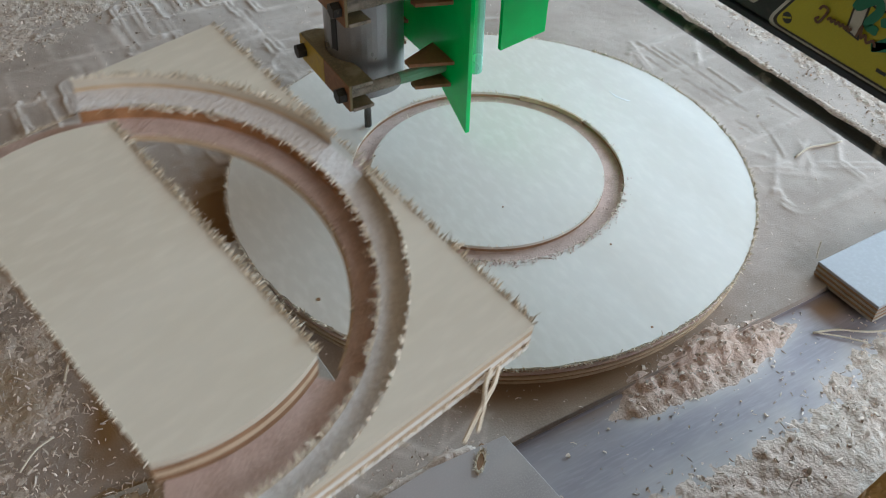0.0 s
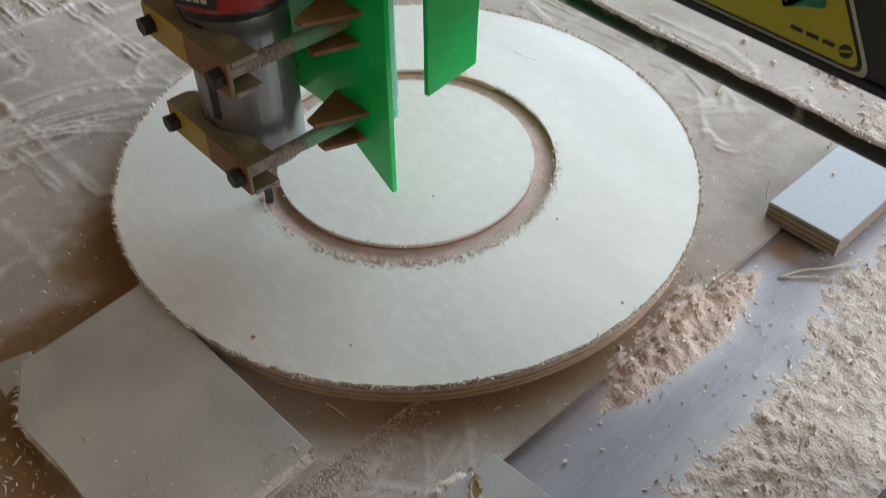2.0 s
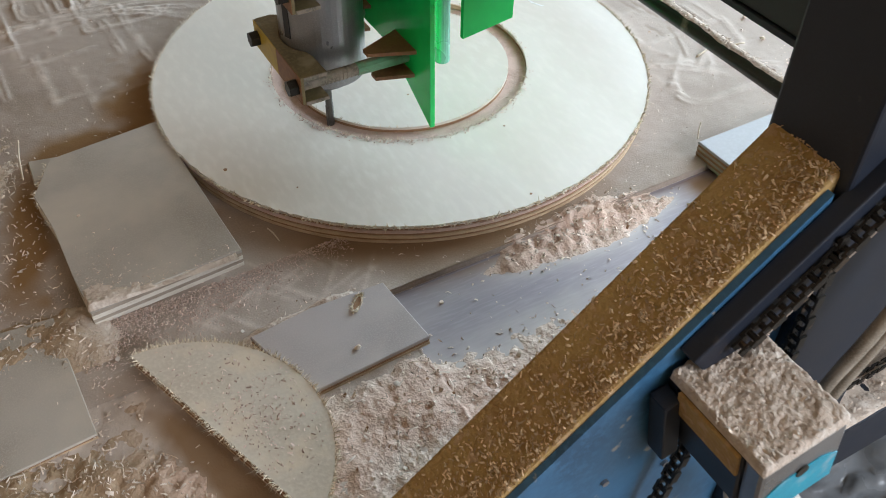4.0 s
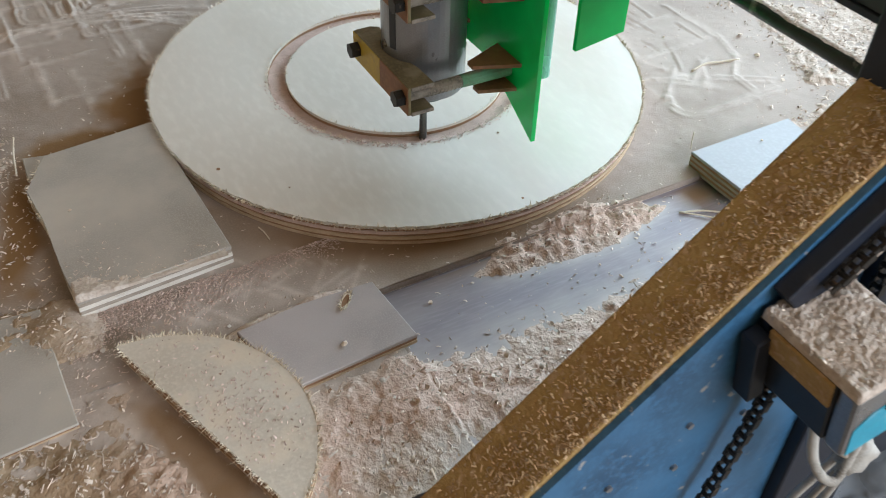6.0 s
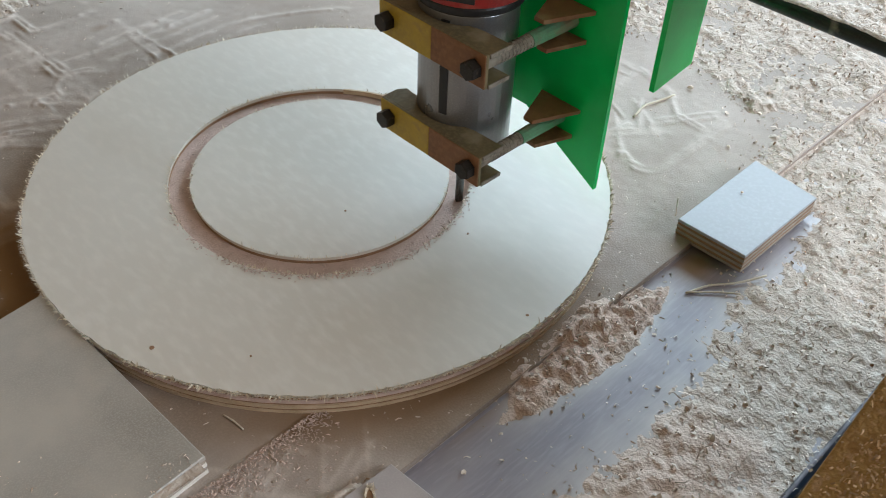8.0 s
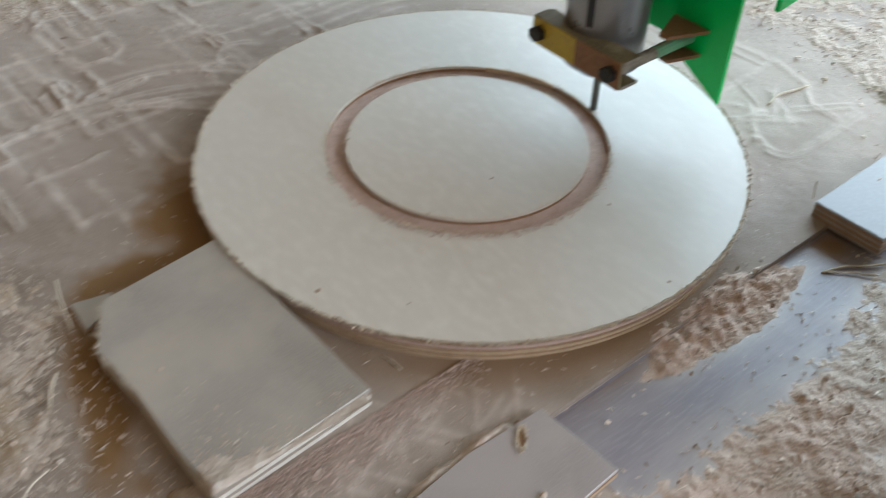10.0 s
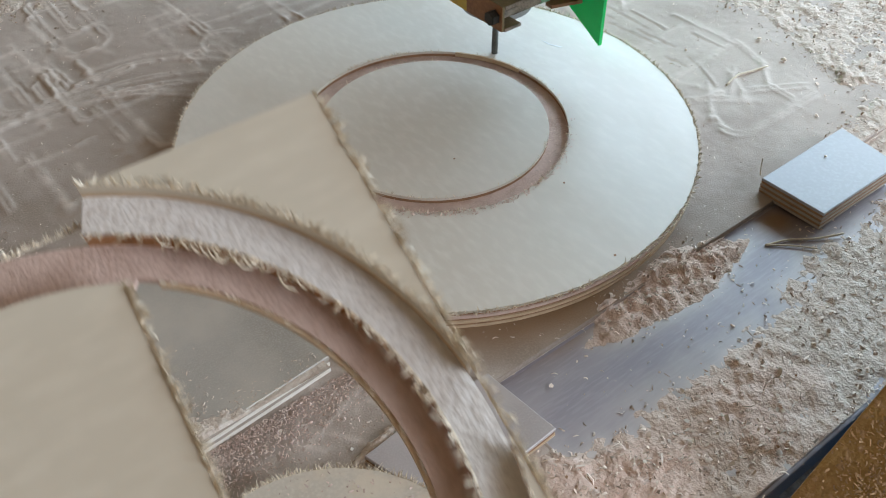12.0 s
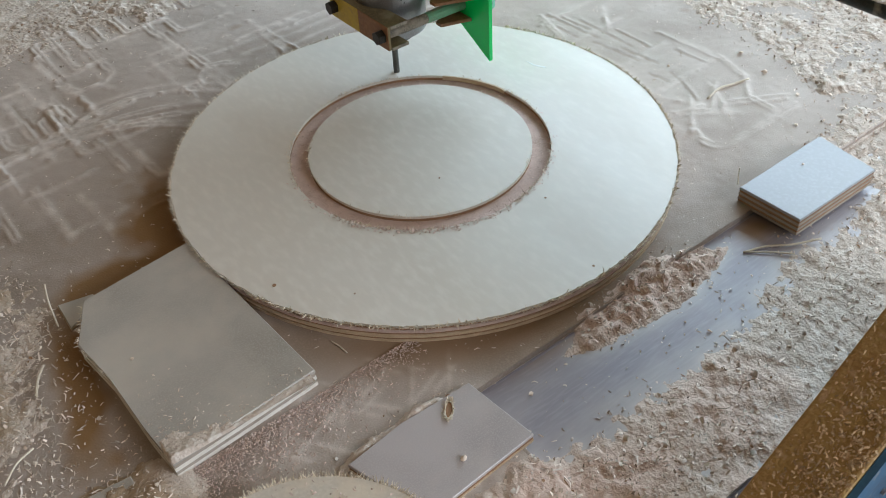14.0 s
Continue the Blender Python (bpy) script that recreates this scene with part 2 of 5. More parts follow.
def prism(outline, z0, z1, bm=None, bevel=0.0, m=None):
    """A flat outline of (x, y) pulled from z0 to z1."""
    bm = bm or bmesh.new()
    lo = [bm.verts.new((x, y, z0)) for x, y in outline]
    hi = [bm.verts.new((x, y, z1)) for x, y in outline]
    n = len(outline)
    bm.faces.new(lo[::-1])
    top = bm.faces.new(hi)
    for i in range(n):
        bm.faces.new((lo[i], lo[(i + 1) % n], hi[(i + 1) % n], hi[i]))
    if bevel:
        bmesh.ops.bevel(bm, geom=list(top.edges), offset=bevel, segments=1, affect="EDGES")
    if m:
        bmesh.ops.transform(bm, matrix=m, verts=bm.verts)
    return bm


def sector(ri, ro, a0, a1, z0, z1, seg=64, bm=None, wob=0.0, rnd=None, outer=None):
    """A ring's sector between two radii and two angles (degrees); a full ring closes."""
    bm = bm or bmesh.new()
    full = abs(a1 - a0) >= 359.9
    n = seg if full else seg + 1
    rows = []
    for i in range(n):
        a = radians(a0 + (a1 - a0) * i / seg)
        w = (rnd.uniform(-wob, wob) if rnd else 0)
        r_out = outer(a) if outer else ro
        rows.append([bm.verts.new((math.cos(a) * r, math.sin(a) * r, z)) for r, z in
                     ((ri, z0), (r_out + w, z0), (r_out + w, z1), (ri, z1))])
    for i in range(seg):
        p, q = rows[i], rows[(i + 1) % n]
        for k in range(4):
            bm.faces.new((p[k], p[(k + 1) % 4], q[(k + 1) % 4], q[k]))
    if not full:
        bm.faces.new(rows[0])
        bm.faces.new(rows[-1][::-1])
    return bm


def disc(r, z0, z1, seg=96, bm=None, wob=0.0, rnd=None):
    pts = [((r + (rnd.uniform(-wob, wob) if rnd else 0)) * math.cos(2 * math.pi * i / seg),
            (r + 0) * math.sin(2 * math.pi * i / seg)) for i in range(seg)]
    return prism(pts, z0, z1, bm)


def tube(points, r, seg=8):
    bm = bmesh.new()
    pts = [Vector(p) for p in points]
    rings = []
    for i, p in enumerate(pts):
        t = (pts[min(i + 1, len(pts) - 1)] - pts[max(i - 1, 0)]).normalized()
        u = t.cross(Vector((0.31, 0.17, 0.93))).normalized()
        w = t.cross(u)
        rings.append([bm.verts.new(p + (u * math.cos(2 * math.pi * k / seg) + w * math.sin(2 * math.pi * k / seg)) * r) for k in range(seg)])
    for a, b in zip(rings, rings[1:]):
        for k in range(seg):
            bm.faces.new((a[k], a[(k + 1) % seg], b[(k + 1) % seg], b[k]))
    bm.faces.new(rings[0][::-1])
    bm.faces.new(rings[-1])
    return bm


def bend(points, n=10):
    """A smooth line through some points."""
    p = [Vector(q) for q in points]
    p = [p[0] * 2 - p[1]] + p + [p[-1] * 2 - p[-2]]
    out = []
    for i in range(1, len(p) - 2):
        for k in range(n):
            t = k / n
            a, b, c, d = p[i - 1:i + 3]
            out.append(0.5 * (2 * b + (c - a) * t + (2 * a - 5 * b + 4 * c - d) * t * t + (3 * b - a - 3 * c + d) * t ** 3))
    return out + [p[-2]]


def splinters(rng, sites, length, width, curl=0.5):
    """Torn fibres: narrow tapering blades. sites: rows of place, outward way."""
    verts, faces = [], []
    for p, out in sites:
        l = length * (0.35 + rng.random() ** 2 * 1.6)
        w = width * (0.5 + rng.random())
        side = np.array([-out[1], out[0], 0.0]) + rng.normal(0, 0.35, 3)
        side /= np.linalg.norm(side) + 1e-9
        d = np.array(out) + rng.normal(0, 0.45, 3)
        d /= np.linalg.norm(d) + 1e-9
        k = rng.normal(0, curl, 3)
        q, b = np.array(p, float), len(verts)
        verts += [tuple(q - side * w / 2), tuple(q + side * w / 2)]
        q = q + d * l * 0.5
        verts += [tuple(q - side * w / 2.6), tuple(q + side * w / 2.6)]
        d = d + k
        d /= np.linalg.norm(d) + 1e-9
        verts.append(tuple(q + d * l * 0.5))
        faces += [(b, b + 1, b + 3, b + 2), (b + 2, b + 3, b + 4)]
    return verts, [], faces


# ---- room ----
def room():
    zf, zc = -0.75, 2.3
    tagged(part("floor", box((-3, -3, zf - 0.1), (3, 3, zf)), CONCRETE), "dusty grey concrete workshop floor", "floor", kind="structure")
    # unseen ceiling and walls, added to shape and warm the bounced light
    tagged(part("ceiling", box((-3, -3, zc), (3, 3, zc + 0.1)), WALLP), "unseen brown ceiling added to bounce light", "ceiling", kind="structure")
    tagged(part("wall_west", box((-3.1, -3, zf), (-3, 3, zc)), WALLP), "unseen brown wall added to bounce warm light", "wall", kind="structure")
    tagged(part("wall_north", box((-3, 3, zf), (3, 3.1, zc)), WALLP), "unseen brown wall added to bounce warm light", "wall", kind="structure")
    bm = box((-3, -3.1, zf), (0.15, -3, zc))
    box((2.05, -3.1, zf), (3, -3, zc), bm=bm)
    box((0.15, -3.1, 2.0), (2.05, -3, zc), bm=bm)
    box((0.15, -3.1, zf), (2.05, -3, 0.5), bm=bm)
    tagged(part("wall_south", bm, WALLP), "unseen added wall with an opening for side light", "wall", kind="structure")
    bm = box((3, -3, zf), (3.1, -0.95, zc))
    box((3, 2.35, zf), (3.1, 3, zc), bm=bm)
    box((3, -0.95, 2.25), (3.1, 2.35, zc), bm=bm)
    tagged(part("wall_east", bm, WALLP), "unseen added wall with a wide opening for daylight", "wall", kind="structure")


# ---- table ----
SPOIL_Y = -0.238
RAIL_Z = -0.175


def table():
    t = empty("router_table", "grey film-faced router table with clean strip", "table")
    part("tabletop", box((-1.1, -0.405, -0.03), (1.3, 1.1, -0.007), 0.0015), GREYBOARD, t)
    part("frame", box((-1.08, -0.39, -0.09), (1.28, 1.08, -0.0301)), NAVY, t)
    for x in (-1.0, 1.2):
        for y in (-0.33, 1.0):
            part("leg", box((x - 0.03, y - 0.03, -0.75), (x + 0.03, y + 0.03, -0.0902)), NAVY, t)
    s = empty("spoilboard", "dust-filmed brown spoilboard scored with old cuts", "board")
    part("board", box((-1.09, SPOIL_Y, -0.0069), (1.29, 1.09, -0.0012), 0.001), FILM, s)
    s2 = empty("spoilboard", "narrow brown board strip beside the plates", "board")
    part("board", box((-1.09, -0.395, -0.0069), (-0.14, SPOIL_Y - 0.0002, -0.0014), 0.001), FILM, s2)


def stamp(grid, x0, y0, step, pts, amount, rng):
    for (ax, ay), (bx, by) in zip(pts, pts[1:]):
        n = max(2, int(math.hypot(bx - ax, by - ay) / step * 1.6))
        for k in range(n):
            i = int((ax + (bx - ax) * k / n - x0) / step)
            j = int((ay + (by - ay) * k / n - y0) / step)
            if 0 <= i < grid.shape[0] and 0 <= j < grid.shape[1]:
                grid[i, j] = max(grid[i, j], amount * (0.45 + 0.75 * rng.random()))


def blur(a, n):
    for _ in range(n):
        a = (a + np.roll(a, 1, 0) + np.roll(a, -1, 0)) / 3
        a = (a + np.roll(a, 1, 1) + np.roll(a, -1, 1)) / 3
    return a


def smear(a):
    a = a * 0.6 + (np.roll(a, 1, 0) + np.roll(a, -1, 0)) * 0.2
    return a * 0.6 + (np.roll(a, 1, 1) + np.roll(a, -1, 1)) * 0.2


def cloud(shape, cell, rng, octaves=3):
    """Smooth random field, about -1 to 1, with bumps of some cells across."""
    out, amp = np.zeros(shape), 1.0
    for o in range(octaves):
        c = max(1.0, cell / 2 ** o)
        g = rng.normal(0, 1, (int(shape[0] / c) + 4, int(shape[1] / c) + 4))
        x, y = np.arange(shape[0]) / c, np.arange(shape[1]) / c
        i, j = x.astype(int), y.astype(int)
        u, v = (x - i)[:, None], (y - j)[None, :]
        u, v = u * u * (3 - 2 * u), v * v * (3 - 2 * v)
        out += amp * ((g[i][:, j] * (1 - u) + g[i + 1][:, j] * u) * (1 - v) + (g[i][:, j + 1] * (1 - u) + g[i + 1][:, j + 1] * u) * v)
        amp *= 0.5
    return out * 0.6


def sheet(name, x0, y0, step, z, material, label, category, keep=None, drift=None, bare=None):
    nx, ny = z.shape
    X, Y = np.meshgrid(x0 + np.arange(nx) * step, y0 + np.arange(ny) * step, indexing="ij")
    co = np.stack([X, Y, z], -1).reshape(-1, 3)
    idx = np.arange(nx * ny).reshape(nx, ny)
    q = np.stack([idx[:-1, :-1], idx[1:, :-1], idx[1:, 1:], idx[:-1, 1:]], -1).reshape(-1, 4)
    if keep is not None:
        q = q[keep[:-1, :-1].reshape(-1)]
    me = bpy.data.meshes.new(name)
    me.vertices.add(len(co))
    me.vertices.foreach_set("co", co.ravel())
    me.loops.add(q.size)
    me.loops.foreach_set("vertex_index", q.ravel())
    me.polygons.add(len(q))
    me.polygons.foreach_set("loop_start", np.arange(0, q.size, 4))
    me.polygons.foreach_set("use_smooth", np.ones(len(q), bool))
    me.update(calc_edges=True)
    me.materials.append(material)
    if bare is not None:
        me.attributes.new("bare", "FLOAT", "POINT").data.foreach_set("value", np.clip(bare, 0, 1).ravel().astype(np.float32))
    if drift is not None:
        me.attributes.new("drift", "FLOAT", "POINT").data.foreach_set("value", np.clip(drift, 0, 1).ravel().astype(np.float32))
    return tagged(new(name, me), label, category, kind="stuff")


def arc(cx, cy, r, a0, a1, n=60):
    return [(cx + r * math.cos(radians(a0 + (a1 - a0) * k / n)), cy + r * math.sin(radians(a0 + (a1 - a0) * k / n))) for k in range(n + 1)]


def rounded(x0, y0, x1, y1, r, turn=0.0):
    cx, cy = (x0 + x1) / 2, (y0 + y1) / 2
    p = arc(x1 - r, y1 - r, r, 0, 90, 6) + arc(x0 + r, y1 - r, r, 90, 180, 6) + arc(x0 + r, y0 + r, r, 180, 270, 6) + arc(x1 - r, y0 + r, r, 270, 360, 6)
    p.append(p[0])
    c, s = math.cos(radians(turn)), math.sin(radians(turn))
    return [(cx + (x - cx) * c - (y - cy) * s, cy + (x - cx) * s + (y - cy) * c) for x, y in p]


def bare_and_shade(X, Y, fuzz):
    """Where the film turns brown: bare board by the large offcut, shade painted in beside the disc and the half-round
    offcut. 0 to 1.
    """
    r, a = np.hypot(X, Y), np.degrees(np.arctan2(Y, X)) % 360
    # shade on the disc's left, put into the colour
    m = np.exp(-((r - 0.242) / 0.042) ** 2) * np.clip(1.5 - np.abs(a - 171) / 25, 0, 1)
    # bare brown board round the large offcut
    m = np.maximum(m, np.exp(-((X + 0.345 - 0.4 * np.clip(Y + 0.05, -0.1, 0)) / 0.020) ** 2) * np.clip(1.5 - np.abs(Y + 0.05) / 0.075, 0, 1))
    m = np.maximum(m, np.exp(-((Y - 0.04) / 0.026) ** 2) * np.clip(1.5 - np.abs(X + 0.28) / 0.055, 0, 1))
    # shade along the half-round's straight edge, painted in
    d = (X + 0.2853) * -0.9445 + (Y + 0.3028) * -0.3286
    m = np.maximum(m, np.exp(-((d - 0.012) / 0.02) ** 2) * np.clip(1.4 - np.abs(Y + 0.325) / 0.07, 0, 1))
    # shade at the disc's front foot, painted as brown
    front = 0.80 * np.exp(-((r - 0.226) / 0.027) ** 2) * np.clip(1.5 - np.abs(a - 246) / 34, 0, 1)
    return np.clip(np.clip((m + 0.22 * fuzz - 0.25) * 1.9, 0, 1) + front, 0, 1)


def dust_on_spoilboard():
    """Thin dust film over the spoilboard, ridged along the old tool paths."""
    rng = np.random.default_rng(4)
    x0, y0, step = -0.62, SPOIL_Y, 0.0019
    shape = (int(1.40 / step), int(1.0 / step))
    g = np.zeros(shape)
    soft_bands, cuts = np.zeros(shape), np.zeros(shape)
    bands, thin = [], []
    # old cuts along the machine's two axes: place, start, end
    for x, ya, yb in ((-0.2145, 0.43, 0.335), (-0.2695, 0.37, 0.23), (-0.2285, 0.348, 0.289), (-0.221, 0.24, 0.17), (-0.2015, 0.264, 0.159), (-0.2957, 0.203, 0.11),
                      (-0.2655, 0.165, 0.09), (-0.3125, 0.33, 0.20), (-0.335, 0.30, 0.14), (-0.245, 0.40, 0.33), (0.2455, 0.06, -0.01), (0.335, 0.02, -0.062)):
        bands.append([(x, ya), (x + 0.004, yb)])
    for y, xa, xb in ((-0.065, 0.230, 0.336), (-0.0085, 0.243, 0.322), (0.062, 0.238, 0.330), (-0.166, 0.232, 0.330), (0.115, 0.25, 0.34), (0.3345, -0.212, -0.175), (0.188, -0.31, -0.24),
                      (0.117, -0.29, -0.235), (0.10, -0.255, -0.205), (0.267, -0.01, 0.09), (0.286, -0.034, 0.092), (0.303, -0.002, 0.094), (0.33, -0.13, -0.06), (0.225, -0.36, -0.27)):
        bands.append([(xa, y), (xb, y + 0.05 * (xb - xa))])
    for cx, cy, r, a0, a1 in ((-0.275, 0.08, 0.180, 38, 112), (-0.275, 0.08, 0.188, 42, 104), (-0.24, 0.0, 0.265, 50, 104), (-0.185, 0.165, 0.122, 36, 110), (-0.19, 0.15, 0.150, 44, 96),
                              (-0.235, 0.02, 0.228, 56, 100), (0.05, 0.02, 0.262, -38, -24), (0.262, -0.156, 0.050, 95, 178), (0.10, -0.30, 0.235, 42, 62), (0.05, 0.03, 0.245, 50, 80),
                              (0.02, 0.05, 0.30, 40, 75), (-0.07, 0.262, 0.026, 20, 190)):
        bands.append(arc(cx, cy, r, a0, a1, 40))
    bands.append([(0.2105, -0.10), (0.2100, -0.145)] + arc(0.232, -0.147, 0.0215, 180, 270, 8) + [(0.27, -0.1675), (0.325, -0.168)])
    for xa, ya, xb, yb in ((0.2166, -0.1013, 0.2555, -0.1117), (0.278, -0.1235, 0.330, -0.154), (0.299, -0.130, 0.300, -0.160), (0.329, -0.10, 0.299, -0.130), (0.235, -0.068, 0.262, -0.115), (0.215, -0.13, 0.26, -0.09),
                           (0.262, -0.115, 0.30, -0.09), (0.34, -0.06, 0.325, -0.11), (0.25, 0.0, 0.235, -0.06), (0.246, 0.07, 0.262, 0.13), (0.30, 0.06, 0.33, 0.10)):
        bands.append([(xa, ya), (xb, yb)])
    bands.append(rounded(-0.2145, 0.335, -0.158, 0.446, 0.022, 2))
    bands.append(rounded(-0.29, 0.275, -0.235, 0.345, 0.012, -3))
    bands.append([(-0.0854, 0.40), (-0.0733, 0.33), (-0.0681, 0.242)])
    for x, ya, yb in ((0.2705, 0.127, 0.05), (0.2595, 0.10, 0.066), (0.267, 0.047, -0.012), (0.29, 0.094, 0.013), (0.2625, -0.033, -0.061), (0.318, -0.02, -0.062), (0.279, 0.02, -0.03),
                      (0.302, 0.05, 0.0), (0.2775, 0.11, 0.07), (-0.0755, 0.392, 0.30), (-0.207, 0.424, 0.36), (-0.262, 0.36, 0.30)):
        thin.append([(x, ya), (x + rng.uniform(-0.002, 0.006), yb)])
    thin.append(arc(-0.275, 0.08, 0.176, 40, 62, 20))
    thin.append(arc(0.05, 0.02, 0.24, -30, -16, 20))
    for k in range(30):
        w, d = rng.uniform(0.03, 0.12), rng.uniform(0.03, 0.14)
        x, y = rng.uniform(-0.42, 0.02), rng.uniform(0.12, 0.44)
        l = rounded(x, y, x + w, y + d, 0.006, rng.uniform(-3, 4))
        i = rng.integers(0, len(l) // 2)
        bands.append(l[i:i + len(l) // 2])
    # wipe marks between the disc and the large offcut
    wipes = np.zeros(shape)
    for k in range(22):
        x, y, l, a = rng.uniform(-0.285, -0.15), rng.uniform(-0.234, -0.19), rng.uniform(0.02, 0.06), rng.choice([0.9, 0.9, 0.35, 2.2])
        stamp(wipes, x0, y0, step, [(x, y), (x + l * math.cos(a), y + l * math.sin(a))], 0.7, rng)
    for l in bands:
        if len(l) < 2:
            continue
        stamp(soft_bands, x0, y0, step, l, rng.uniform(0.55, 1.0), rng)
        for off in (-0.0032, 0.0032):
            if rng.random() < 0.75:
                i = rng.integers(0, max(1, len(l) // 3))
                stamp(g, x0, y0, step, [(x + off, y + off * 0.8) for x, y in l[i:]], rng.uniform(0.35, 0.9), rng)
    for l in thin:
        stamp(cuts, x0, y0, step, l, 1.0, rng)
        stamp(g, x0, y0, step, [(x + 0.003, y + 0.001) for x, y in l], 0.6, rng)
    wide = np.clip(np.maximum(blur(soft_bands, 1) * 2.1, blur(soft_bands, 3) * 3.2), 0, 1)
    patch = np.clip(cloud(shape, 26, rng) * 1.1 + 0.6, 0.0, 1.3)
    ridge = np.maximum(smear(g), 0.8 * smear(smear(g))) * patch
    lumps = np.clip(cloud(shape, 5, rng, 2) - 0.62, 0, 1)
    ridge *= 1 - 0.5 * np.clip((x0 + np.arange(shape[0]) * step - 0.18) / 0.04, 0, 1)[:, None]
    h = ridge * 0.0040 + wide * 0.0006 + 0.0008 * smear(wipes) - smear(cuts) * 0.0006 + cloud(shape, 30, rng) * 0.00022 + cloud(shape, 3, rng, 1) * 0.00014 + 0.0003
    h += lumps * 0.0022 * np.clip(ridge + wide, 0, 1)
    X, Y = np.meshgrid(x0 + np.arange(shape[0]) * step, y0 + np.arange(shape[1]) * step, indexing="ij")
    h[np.hypot(X, Y) < 0.222] = -0.0008
    # the bare values bring painted shade into the film's colour
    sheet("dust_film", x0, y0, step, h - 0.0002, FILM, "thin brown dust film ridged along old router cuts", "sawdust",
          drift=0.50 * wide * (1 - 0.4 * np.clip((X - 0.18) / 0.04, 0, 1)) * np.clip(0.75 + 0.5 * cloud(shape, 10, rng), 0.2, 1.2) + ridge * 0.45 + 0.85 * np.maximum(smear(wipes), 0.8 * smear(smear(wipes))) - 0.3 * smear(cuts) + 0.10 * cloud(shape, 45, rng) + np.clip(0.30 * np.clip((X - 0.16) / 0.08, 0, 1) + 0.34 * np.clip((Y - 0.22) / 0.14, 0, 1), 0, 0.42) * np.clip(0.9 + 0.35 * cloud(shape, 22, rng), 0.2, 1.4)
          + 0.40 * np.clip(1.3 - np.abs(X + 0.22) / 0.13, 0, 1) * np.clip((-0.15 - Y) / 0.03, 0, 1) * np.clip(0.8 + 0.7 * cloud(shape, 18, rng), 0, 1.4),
          bare=np.clip(bare_and_shade(X, Y, cloud(shape, 14, rng)) - 0.5 * wide * ridge, 0, 1) + 0.25 * smear(cuts))
    x0, y0, shape = -0.62, -0.395, (int(0.48 / step), int((SPOIL_Y + 0.399) / step))
    X, Y = np.meshgrid(x0 + np.arange(shape[0]) * step, y0 + np.arange(shape[1]) * step, indexing="ij")
    # here too, with the half-round's painted shade
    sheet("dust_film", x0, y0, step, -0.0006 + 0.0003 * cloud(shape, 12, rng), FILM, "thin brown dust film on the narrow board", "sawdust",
          drift=0.5 + 0.3 * np.clip(cloud(shape, 6, rng), -1, 1), bare=0.85 * bare_and_shade(X, Y, cloud(shape, 14, rng)))


